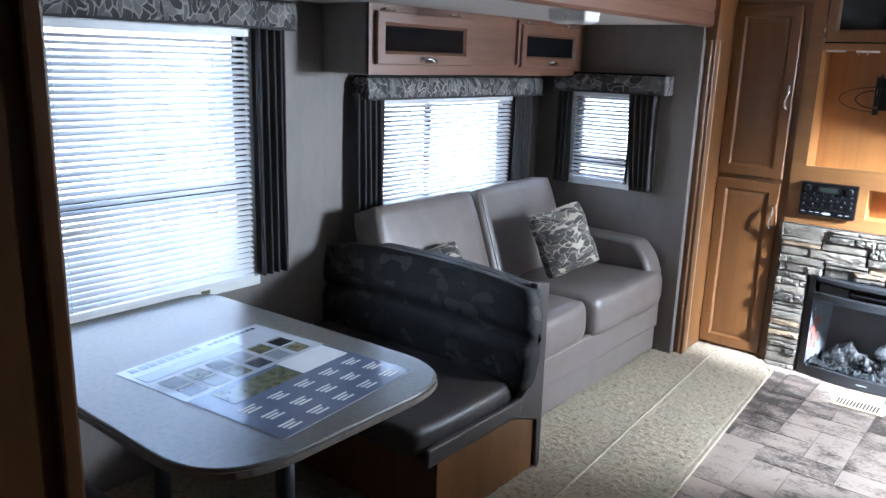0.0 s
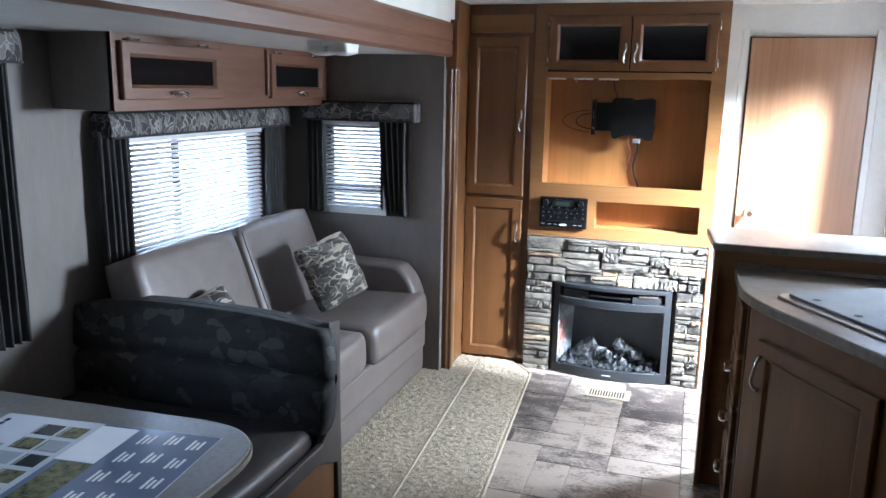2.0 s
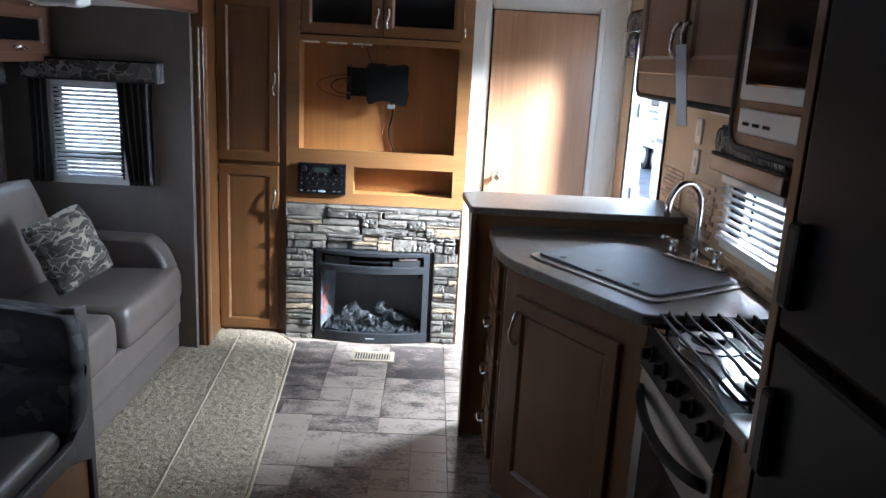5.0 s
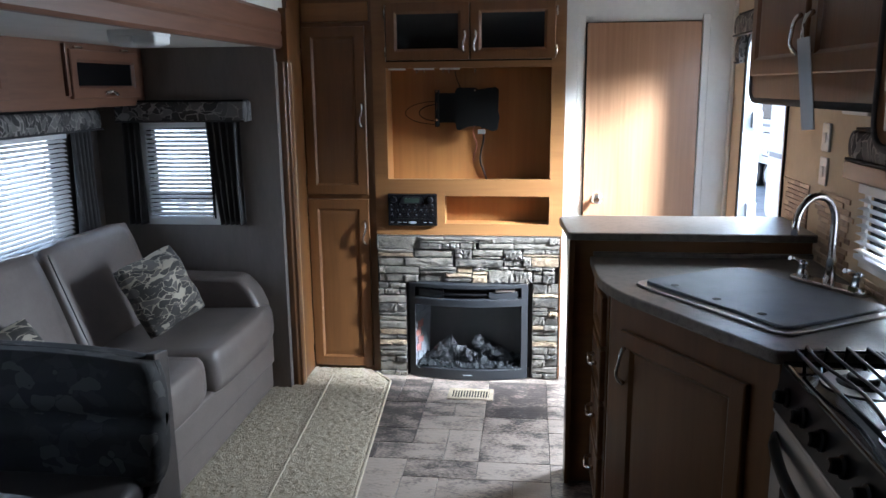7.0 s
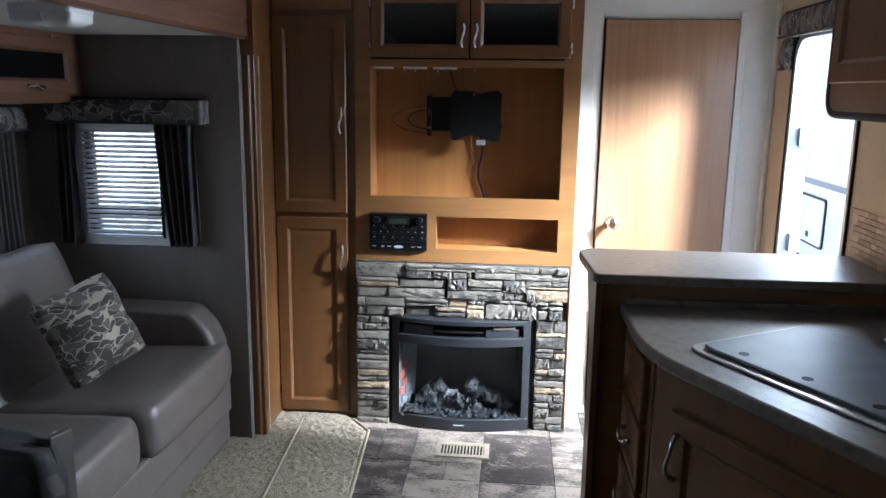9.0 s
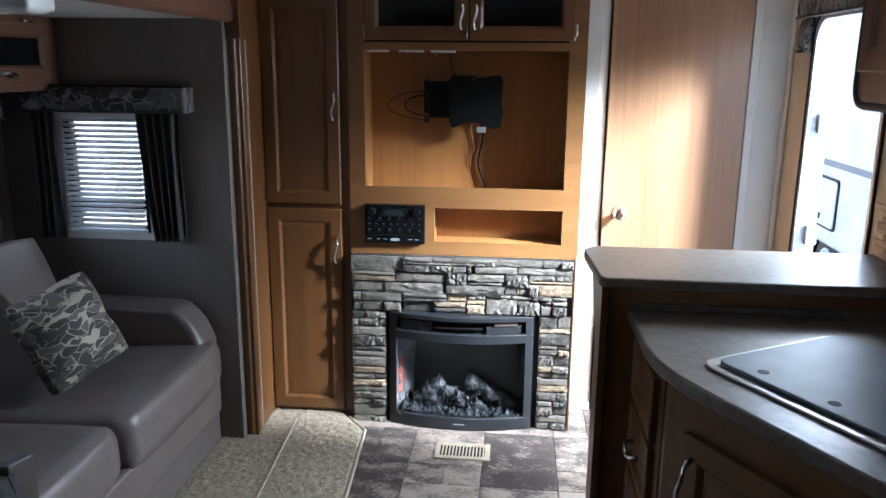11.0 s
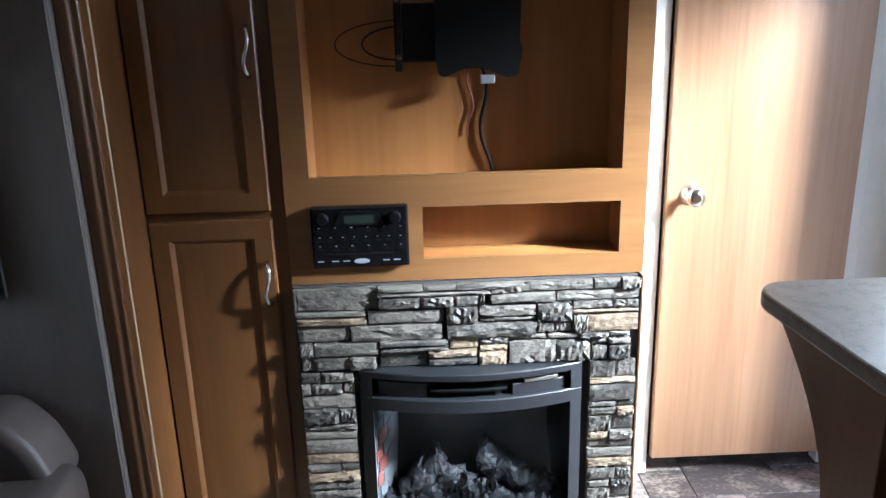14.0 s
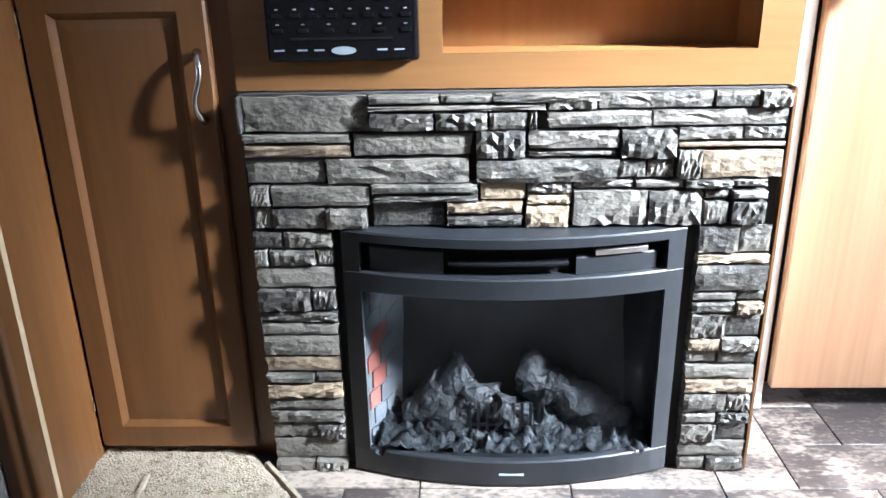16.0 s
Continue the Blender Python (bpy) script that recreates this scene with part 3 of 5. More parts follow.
def valance(axis, at, u0, u1, z0, z1, inward, label, out=0.10, name="valance"):
    """A padded box valance covered in printed cloth, softly gathered, with a dark return at its ends."""
    bm = bmesh.new()
    n, sec = int((u1 - u0) / 0.012), 10
    rings = []
    for i in range(n + 1):
        u = u0 + (u1 - u0) * i / n
        w = 0.006 * noise.noise(Vector((u * 28, z0, 3))) + 0.003 * noise.noise(Vector((u * 70, z0, 5)))
        ring = []
        for k in range(sec):
            t = k / (sec - 1)
            zz = z1 + (z0 - z1) * t
            dd = out - 0.012 * abs(2 * t - 1) ** 3 + w * (0.4 + t)
            ring.append((dd, zz + (0.004 * noise.noise(Vector((u * 40, 1, 1))) if t == 1 else 0)))
        ring.append((0.002, z0 + 0.004))
        ring.append((0.002, z1))
        rings.append([bm.verts.new((at + inward * d, u, z) if axis == "x" else (u, at + inward * d, z)) for d, z in ring])
    m = sec + 2
    for p, q in zip(rings, rings[1:]):
        for k in range(m):
            bm.faces.new((p[k], p[(k + 1) % m], q[(k + 1) % m], q[k]))
    bm.faces.new(rings[0])
    bm.faces.new(rings[-1][::-1])
    um = (u0 + u1) / 2
    v = thing(name, (at + inward * out / 2, um, z0) if axis == "x" else (um, at + inward * out / 2, z0), label, "valance", "printed window valances")
    part("cloth", bm, VALANCE, v, "", True)
    lo, hi = sorted((at + inward * 0.004, at + inward * (out - 0.016)))
    part("mounting_board", box(lo, hi, u0 + 0.01, u1 - 0.01, z1 + 0.0005, z1 + 0.010) if axis == "x" else box(u0 + 0.01, u1 - 0.01, lo, hi, z1 + 0.0005, z1 + 0.010), MATTE, v, "dark mounting board")
    hem = [(u0 + (u1 - u0) * k / 40, out + 0.001 + 0.004 * noise.noise(Vector((k * 0.9, z0, 7)))) for k in range(41)]
    part("hem", tube([(at + inward * d, u, z0 + 0.004) if axis == "x" else (u, at + inward * d, z0 + 0.004) for u, d in hem], 0.005, 6), DRAPE, v, "dark rolled hem", True)
    return v


window("window_1", "x", WX, WIN_A, 1, "large dinette window in a dark frame", mids=(1.05,))
window("window_2", "x", WX, WIN_B, 1, "wide window behind the sofa", vmid=3.15)
window("window_3", "y", SY, WIN_S, -1, "small window in the slide-out end wall", mids=(1.03,))
blind("x", WX, WIN_A, 1, "white slatted blind lowered over the dinette window")
blind("x", WX, WIN_B, 1, "white slatted blind lowered over the sofa window")
blind("y", SY, WIN_S, -1, "white slatted blind lowered over the small window")
drape("x", WX, 2.045, 2.185, 0.70, 1.68, 1, "dark grey curtain hanging beside the dinette window", 4)
valance("x", WX, 1.05, 2.21, 1.655, 1.755, 1, "leaf-print cloth valance over the dinette window")
drape("x", WX, 2.57, 2.75, 0.80, 1.41, 1, "dark grey curtain beside the sofa window", 5)
drape("x", WX, 3.81, 3.98, 0.82, 1.41, 1, "dark grey curtain at the sofa window's far side", 5)
valance("x", WX, 2.60, 4.01, 1.382, 1.478, 1, "leaf-print cloth valance over the sofa window")
drape("y", SY, -2.08, -1.99, 0.90, 1.43, -1, "narrow dark curtain beside the small window", 3)
drape("y", SY, -1.645, -1.47, 0.90, 1.43, -1, "dark curtain drawn in at the foot by the small window", 5, gather=0.28)
valance("y", SY, -2.09, -1.425, 1.415, 1.512, -1, "leaf-print cloth valance over the small window")
sill = thing("window_sill", (WX + 0.02, 1.5, 0.64), "white sill strip under the dinette blind", "sill", kind="structure")
part("strip", box(WX + 0.011, WX + 0.03, 1.10, 2.06, 0.655, 0.695, 0.004), WHITE, sill)
part("sticker", box(WX + 0.0305, WX + 0.0315, 1.78, 1.82, 0.668, 0.682), INKGOLD, sill, "small yellow sticker")

# ---- media wall: tall cabinet and hutch ----
tall = thing("pantry_cabinet", (-1.09, 4.55, 0), "tall stained-wood pantry cabinet with two framed doors", "cabinet")
part("carcass", box(OX + 0.021, -0.872, 4.443, 4.70, 0.0, CZ - 0.002, 0.002), OAK, tall)
d1 = panel_door(tall, (-1.246, 4.443, 0.032), (1, 0, 0), (0, -1, 0), 0.336, 0.950)
d2 = panel_door(tall, (-1.246, 4.443, 1.006), (1, 0, 0), (0, -1, 0), 0.336, 0.878)
part("top_moulding", prism([(4.442, 1.905), (4.430, 1.91), (4.426, 1.935), (4.418, 2.0), (4.442, 2.0)], "x", -1.235, -0.885), OAK_H, tall)
handle(d1, (-0.932, 4.423, 0.80), size=0.125)
handle(d2, (-0.932, 4.423, 1.43), size=0.125)
for d, zs in ((d1, (0.13, 0.91)), (d2, (1.08, 1.80))):
    for z in zs:
        hinge(d, -1.252, 4.433, z)

NX0, NX1, NZ0, NZ1 = -0.80, 0.056, 1.092, 1.668      # television recess
LX0, LX1, LZ0, LZ1 = -0.496, 0.056, 0.852, 1.002     # open slot
HX0, HX1 = -0.870, 0.128
hutch = thing("media_hutch", (-0.37, 4.6, 0.79), "stained-wood media hutch with a television recess and open slot", "cabinet")
bm = bmesh.new()
for a, b, c, d in ((HX0, NX0, 0.79, CZ - 0.003), (NX1, HX1, 0.79, CZ - 0.003), (NX0, NX1, NZ1, 1.70), (NX0, NX1, LZ1, NZ0), (NX0, NX1, 0.79, LZ0), (NX0, LX0, LZ0, LZ1)):
    box(a, b, FY - 0.002, FY + 0.018, c, d, bm=bm)
box(NX0, NX1, FY - 0.002, FY + 0.018, 1.985, CZ - 0.003, bm=bm)
part("face_frame", bm, OAK_H, hutch)
part("recess_back", box(NX0 - 0.02, NX1 + 0.02, 4.615, 4.625, 1.03, 1.70), PLY, hutch, "honey veneer back panel")
part("recess_floor", box(NX0 - 0.02, NX1 + 0.02, FY + 0.018, 4.615, 1.035, 1.05), PLY, hutch)
part("recess_side", box(NX0 - 0.02, NX0 - 0.004, FY + 0.018, 4.615, 1.05, 1.70), PLY, hutch)
part("recess_side", box(NX1 + 0.004, NX1 + 0.02, FY + 0.018, 4.615, 1.05, 1.70), PLY, hutch)
part("recess_top", box(NX0 - 0.02, NX1 + 0.02, FY + 0.018, 4.615, 1.70, 1.712), PLY, hutch)
part("slot_floor", box(LX0 - 0.01, LX1 + 0.02, FY + 0.018, 4.615, 0.835, 0.85), PLY, hutch)
part("slot_back", box(LX0 - 0.02, LX1 + 0.02, 4.560, 4.570, 0.83, 1.03), PLY, hutch)
part("slot_side", box(LX0 - 0.02, LX0 - 0.004, FY + 0.018, 4.615, 0.85, 1.03), PLY, hutch)
part("slot_side", box(LX1 + 0.004, LX1 + 0.02, FY + 0.018, 4.615, 0.85, 1.03), PLY, hutch)
part("side_panel", box(HX1 - 0.006, HX1 - 0.001, FY + 0.018, 4.638, 0.0, CZ - 0.004), OAK, hutch)
# Black sheet behind the doors, painted in place of the cupboard's inner shade.
part("upper_shade_sheet", box(NX0, NX1, FY + 0.012, FY + 0.02, 1.70, 1.986), MATTE, hutch, "matt-black sheet standing in for the cupboard's shaded inside")
for k, x in enumerate((-0.792, -0.356)):
    d = panel_door(hutch, (x, FY - 0.002, 1.708), (1, 0, 0), (0, -1, 0), 0.43, 0.285, glassy=SMOKED, stile=0.048, name="glass_door")
    handle(d, (x + (0.405 if k == 0 else 0.025), FY - 0.022, 1.80), size=0.105)
    for z in (1.75, 1.94):
        hinge(d, x - 0.006 if k == 0 else x + 0.436, FY - 0.012, z)
bm = bmesh.new()
strip = thing("strip_light", (-0.6, 4.47, 1.655), "thin white strip lights under the recess top", "light strip")
for a, b in ((-0.79, -0.70), (-0.655, -0.55), (-0.52, -0.415)):
    part("diffuser", box(a, b, 4.452, 4.462, 1.659, 1.699, 0.001), WHITE, strip)
for x in (-0.64, -0.60, -0.50, -0.47, -0.335):
    part("clip", box(x - 0.004, x + 0.004, 4.450, 4.463, 1.645, 1.662, 0.001), CHROME, strip)

# television bracket with its leads
br = thing("television_bracket", (-0.38, 4.614, 1.33), "black swivel television bracket screwed to the recess back", "bracket")
part("wall_plate", box(-0.345, -0.265, 4.602, 4.614, 1.36, 1.55, 0.004), MATTE, br)
part("pivot", move(lathe([(0.016, 0), (0.018, 0.01), (0.018, 0.18), (0.012, 0.19)], 14), pose(-0.305, 4.585, 1.36)), MATTE, br)
for z in (1.405, 1.515):
    part("arm", box(-0.545, -0.30, 4.545, 4.570, z - 0.022, z + 0.022, 0.005), MATTE, br)
part("arm_cover", box(-0.535, -0.40, 4.530, 4.546, 1.385, 1.540, 0.006), MATTE, br)
part("end_plate", box(-0.556, -0.534, 4.520, 4.572, 1.362, 1.556, 0.004), MATTE, br)
plate = prism(rounded([(-0.445, 1.385), (-0.445, 1.55), (-0.43, 1.568), (-0.335, 1.566), (-0.325, 1.556), (-0.23, 1.570), (-0.214, 1.555), (-0.218, 1.44), (-0.210, 1.415), (-0.222, 1.345), (-0.25, 1.34), (-0.33, 1.37), (-0.375, 1.365), (-0.42, 1.345), (-0.438, 1.350)], 0.006, 2), "y", 4.498, 4.516)
part("screen_plate", plate, MATTE, br)
part("plate_bracket", box(-0.36, -0.25, 4.515, 4.56, 1.42, 1.50, 0.004), MATTE, br)
for x, z in ((-0.545, 1.548), (-0.545, 1.400), (-0.340, 1.552)):
    part("screw", move(lathe([(0.007, 0), (0.008, 0.002), (0.005, 0.006)], 10), pose(x, 4.521 if x < -0.5 else 4.499, z, 90)), CHROME, br)
part("latch", box(-0.547, -0.543, 4.515, 4.521, 1.455, 1.490), CHROME, br)
for reach, drop, r in ((0.105, 0.045, 0.003), (0.18, 0.062, 0.002)):
    lead = [(-0.54 - reach * math.sin(math.pi * k / 20), 4.575 - 0.02 * math.sin(math.pi * k / 20), 1.435 + drop * math.cos(math.pi * k / 20)) for k in range(21)]
    part("lead", tube(lead, r, 6), BLACK, br, "looped black lead", True)
part("plug", box(-0.325, -0.285, 4.50, 4.52, 1.325, 1.348, 0.003), ALU, br, "bare metal connector")
cord = [(-0.312 + 0.012 * math.sin(k * 0.5) + 0.018 * (k / 16) ** 2, 4.600, 1.37 - 0.318 * k / 16) for k in range(17)]
part("power_cord", tube(cord, 0.006, 6), MATTE, br, "thick black hanging cord", True)
part("thin_cord", tube([(-0.347 - 0.010 * math.sin(k * 0.7), 4.605, 1.37 - 0.20 * k / 12) for k in range(13)], 0.0028, 6), BRICKRED, br, "thin reddish wire", True)
part("thin_cord", tube([(-0.455 + 0.035 * (k / 8) ** 1.5, 4.605 - 0.004 * k, 1.66 - 0.10 * k / 8) for k in range(9)], 0.0025, 6), BLACK, br, "thin black wire", True)

# radio
rd = thing("car_stereo", (-0.667, 4.42, 0.843), "black in-wall radio and disc player with rows of buttons", "radio")
RX0, RX1, RZ0, RZ1, RY = -0.802, -0.536, 0.843, 1.017, 4.402
part("face_plate", box(RX0, RX1, RY, FY - 0.002, RZ0, RZ1, 0.006), SMOKED, rd)
part("display_bezel", prism(rounded([(-0.74, 0.963), (-0.60, 0.963), (-0.62, 1.003), (-0.72, 1.003)], 0.012), "y", RY - 0.004, RY), BLACK, rd)
part("display", box(-0.71, -0.63, RY - 0.0055, RY - 0.003, 0.970, 0.993), material("dull_lcd", (0.025, 0.036, 0.03), 0.25), rd, "unlit green-grey display")
for x in (-0.768, -0.572):
    part("knob", move(lathe([(0.016, 0), (0.016, 0.012), (0.013, 0.016)], 16), pose(x, RY, 0.985, 90)), BLACK, rd)
BUT = box(-0.009, 0.009, -0.002, 0, -0.0035, 0.0035, 0.0008, 1)
BUTM = mesh_of(BUT, "button", BLACK)
MARK = mesh_of(box(-0.003, 0.003, -0.0008, 0, -0.0010, 0.0010), "legend", INKGREY)
ro = Vector(rd.location)
for row, n in ((0.948, 6), (0.921, 8), (0.896, 6)):
    for k in range(n):
        b = new("button", BUTM)
        b.parent, b.location = rd, Vector((RX0 + 0.022 + (RX1 - RX0 - 0.044) * k / (n - 1), RY, row)) - ro
        c = new("legend", MARK)
        c.parent, c.location = rd, Vector((RX0 + 0.022 + (RX1 - RX0 - 0.044) * k / (n - 1), RY - 0.0005, row + 0.0105)) - ro
part("disc_slot", box(-0.76, -0.58, RY - 0.0012, RY + 0.001, 0.880, 0.884), MATTE, rd)
part("badge", prism([(-0.667 + 0.022 * math.cos(a * math.pi / 8), 0.862 + 0.007 * math.sin(a * math.pi / 8)) for a in range(16)], "y", RY - 0.0022, RY), INKGREY, rd, "oval silver badge")
for x in (-0.78, -0.74, -0.71, -0.60, -0.57):
    part("legend", box(x - 0.009, x + 0.009, RY - 0.001, RY, 0.8615, 0.8645), INKGREY, rd)

# ---- fireplace ----
FX0, FX1, FZ1 = -0.693, -0.048, 0.537
FC, FH = (FX0 + FX1) / 2, (FX1 - FX0) / 2


def bow(x):
    return 4.388 - 0.060 * (1 - ((x - FC) / FH) ** 2)


def bowed(x0, x1, z0, z1, front, back, n=18, arch=0.0):
    """A bar that follows the bowed front; front and back are set-backs from the bow."""
    bm = bmesh.new()
    rings = []
    for i in range(n + 1):
        x = x0 + (x1 - x0) * i / n
        y = bow(x)
        lift = arch * (1 - ((x - FC) / FH) ** 2)
        rings.append([bm.verts.new(p) for p in ((x, y + front, z0 + lift), (x, y + front, z1 + lift - 0.003), (x, y + front + 0.003, z1 + lift), (x, y + back, z1 + lift), (x, y + back, z0 + lift))])
    for p, q in zip(rings, rings[1:]):
        for k in range(5):
            bm.faces.new((p[k], p[(k + 1) % 5], q[(k + 1) % 5], q[k]))
    bm.faces.new(rings[0][::-1])
    bm.faces.new(rings[-1])
    return bm


fp = thing("electric_fireplace", (FC, 4.5, 0), "charcoal electric fireplace insert with a bowed glass front", "fireplace")
fr = part("top_bar", bowed(FX0, FX1, 0.517, FZ1, 0, 0.07), SATIN, fp)
part("middle_bar", bowed(FX0, FX1, 0.417, 0.457, 0, 0.05), SATIN, fp)
part("bottom_bar", bowed(FX0, FX1, 0.006, 0.062, 0, 0.07), SATIN, fp)
part("side_bar", bowed(FX0, FX0 + 0.034, 0.006, FZ1, 0.001, 0.07, 4), SATIN, fp)
part("side_bar", bowed(FX1 - 0.034, FX1, 0.006, FZ1, 0.001, 0.07, 4), SATIN, fp)
part("vent_back", bowed(FX0 + 0.03, FX1 - 0.03, 0.455, 0.519, 0.035, 0.05), MATTE, fp)
for a, b in ((-0.64, -0.50), (-0.255, -0.10)):
    part("vent_louvre", bowed(a, b, 0.458, 0.492 if a > -0.4 else 0.505, 0.018, 0.034), SATIN, fp)
part("vent_louvre", bowed(-0.49, -0.27, 0.479, 0.486, 0.012, 0.034), BLACK, fp)
part("control_strip", bowed(-0.22, -0.12, 0.495, 0.507, 0.012, 0.034), STEEL, fp)
gl = part("glass", bowed(FX0 + 0.032, FX1 - 0.032, 0.060, 0.419, 0.014, 0.018), FIREGLASS, fp, "clear bowed glass", True)
gl.visible_shadow = False
part("firebox_back", box(FX0 + 0.09, FX1 - 0.06, 4.545, 4.555, 0.04, 0.45), FIREBACK, fp, "hazy dark flame screen")
part("firebox_floor", box(FX0 + 0.02, FX1 - 0.02, 4.40, 4.555, 0.03, 0.045), MATTE, fp)
part("firebox_top", box(FX0 + 0.02, FX1 - 0.02, 4.40, 4.555, 0.43, 0.44), MATTE, fp)
ls = prism([(FX0 + 0.03, 4.39), (FX0 + 0.034, 4.39), (FX0 + 0.094, 4.55), (FX0 + 0.09, 4.55)], "z", 0.045, 0.43)
left = part("firebox_side", ls, BRICKGREY, fp, "grey brick-print side lining")
part("firebox_side", prism([(FX1 - 0.03, 4.39), (FX1 - 0.034, 4.39), (FX1 - 0.064, 4.55), (FX1 - 0.06, 4.55)], "z", 0.045, 0.43), MATTE, fp)
nrm = Vector((0.16, -0.06, 0)).normalized()
alongv = Vector((0.06, 0.16, 0)).normalized()
for r in range(9):
    for c in range(2):
        z = 0.06 + r * 0.041
        s = 0.006 + c * 0.052 + (0.024 if r % 2 else 0)
        e = min(s + 0.048, 0.13)
        o = Vector((FX0 + 0.0345, 4.392, 0))
        q = bmesh.new()
        a, b = o + alongv * s, o + alongv * e
        for w in (0.0, 0.003):
            for p, zz in ((a, z), (b, z), (b, z + 0.036), (a, z + 0.036)):
                q.verts.new(p + nrm * w + Vector((0, 0, zz)))
        bmesh.ops.convex_hull(q, input=q.verts)
        part("brick", q, BRICKRED if 1 < r < 6 and c == 0 else BRICKGREY, left)


def log(p, q, r, seed):
    """A knotty burnt log of wavering girth with split ends."""
    p, q, r = Vector(p) - Vector((0, 0, 0.056)), Vector(q) - Vector((0, 0, 0.056)), r * 0.86
    n = 20
    bm = tube([p.lerp(q, k / n) + Vector((0, 0, 0.006 * math.sin(k * 0.8 + seed))) for k in range(n + 1)], [r * (0.75 + 0.35 * math.sin(math.pi * (k + 0.7) / (n + 1.4)) ** 0.5) for k in range(n + 1)], 20)
    for v in bm.verts:
        d = noise.noise(v.co * 38 + Vector((seed, 0, 0))) * 0.013 + noise.noise(v.co * 95) * 0.009
        v.co += Vector((d, d * 0.5, d))
    return bm


for a, b, r, s in (((-0.575, 4.47, 0.150), (-0.455, 4.49, 0.235), 0.044, 1), ((-0.54, 4.45, 0.135), (-0.43, 4.46, 0.190), 0.036, 2), ((-0.47, 4.46, 0.205), (-0.40, 4.47, 0.175), 0.034, 3),
                   ((-0.40, 4.44, 0.195), (-0.33, 4.46, 0.135), 0.030, 4), ((-0.345, 4.49, 0.240), (-0.215, 4.47, 0.175), 0.036, 5), ((-0.27, 4.47, 0.215), (-0.13, 4.45, 0.150), 0.034, 6),
                   ((-0.31, 4.43, 0.175), (-0.28, 4.46, 0.110), 0.026, 7), ((-0.235, 4.42, 0.125), (-0.135, 4.44, 0.125), 0.019, 8), ((-0.50, 4.43, 0.125), (-0.41, 4.44, 0.125), 0.024, 9)):
    part("log", log(a, b, r, s), CHAR, fp, "charred grey log")
gr = part("grate", box(-0.46, -0.30, 4.425, 4.43, 0.10, 0.106), MATTE, fp)
for k in range(9):
    part("grate_bar", box(-0.455 + k * 0.018, -0.449 + k * 0.018, 4.424, 4.428, 0.09, 0.15), MATTE, gr)
bm = bmesh.new()
bmesh.ops.create_grid(bm, x_segments=90, y_segments=24, size=0.5)
for v in bm.verts:
    x = FC + v.co.x * 0.56
    y = 4.44 + v.co.y * 0.15
    f = (v.co.y + 0.5)
    z = 0.055 + 0.055 * f + 0.040 * abs(noise.noise(Vector((x * 42, y * 42, 0)))) + 0.014 * noise.noise(Vector((x * 95, y * 95, 3)))
    v.co = Vector((x, y, z))
part("ember_bed", bm, EMBER, fp, "lumpy grey ember bed", True)
part("name_bar", bowed(-0.395, -0.345, 0.030, 0.037, -0.001, 0.004, 4), INKGREY, fp, "small pale name plate")

# stone surround: backing, then courses of ledge stones
surround = thing("stone_surround", (-0.37, 4.45, 0), "dry-stacked grey and tan ledge-stone fireplace surround", "surround", kind="structure")
bk = bmesh.new()
for a, b, c, d in ((-0.866, FX0 - 0.006, 0, 0.787), (FX1 + 0.006, 0.116, 0, 0.787), (FX0 - 0.006, FX1 + 0.006, FZ1 + 0.003, 0.787)):
    box(a, b, 4.412, 4.435, c, d, bm=bk)
part("backing", bk, MORTAR, surround, "dark joint backing")
part("inner_liner", box(FX0 - 0.006, FX1 + 0.006, 4.56, 4.57, 0, 0.545), MATTE, surround)
part("side_cap", box(0.1165, 0.1215, 4.395, 4.60, 0, 0.79), OAK, surround)
STONES = []
for k in range(14):
    bm = bmesh.new()
    rugged = (0.2, 0.8, 0.6, 0.35)[k % 4]
    nx, nz = 9, 4
    g = [[bm.verts.new((i / nx - 0.5, 0.5, j / nz - 0.5)) for i in range(nx + 1)] for j in range(nz + 1)]
    for j in range(nz):
        for i in range(nx):
            bm.faces.new((g[j][i], g[j][i + 1], g[j + 1][i + 1], g[j + 1][i]))
    for j in range(nz + 1):
        for i in range(nx + 1):
            v = g[j][i]
            edge = i in (0, nx) or j in (0, nz)
            v.co.y = 0.5 - (0.86 if edge else 0.96) + random.uniform(-0.13, 0.13) * rugged
            v.co.x += random.uniform(-0.014, 0.014)
            v.co.z += random.uniform(-0.045, 0.045) * (0.7 if edge else 1)
    rim = [e for e in bm.edges if len(e.link_faces) == 1]
    ext = bmesh.ops.extrude_edge_only(bm, edges=rim)
    for v in ext["geom"]:
        if isinstance(v, bmesh.types.BMVert):
            v.co.y = 0.5
    STONES.append((mesh_of(bm, "stone", STONE), None))
STONES_W = []
for me, _ in STONES:
    m2 = me.copy()
    m2.materials.clear()
    m2.materials.append(STONE_W)
    STONES_W.append(m2)
so = Vector(surround.location)


def stone(x0, x1, z0, z1, warm=False):
    k = random.randrange(14)
    d = random.uniform(0.016, 0.038)
    s = new("stone", STONES_W[k] if warm else STONES[k][0])
    s.parent = surround
    s.location = Vector(((x0 + x1) / 2, 4.412 - d / 2 + 0.002, (z0 + z1) / 2)) - so
    s.scale = (x1 - x0 - 0.0045, d, z1 - z0 - 0.0045)


def course(x0, z1, h, widths, warm=()):
    for k, w in enumerate(widths):
        if w > 0:
            stone(x0, x0 + w, z1 - h, z1, k in warm)
        x0 += abs(w)


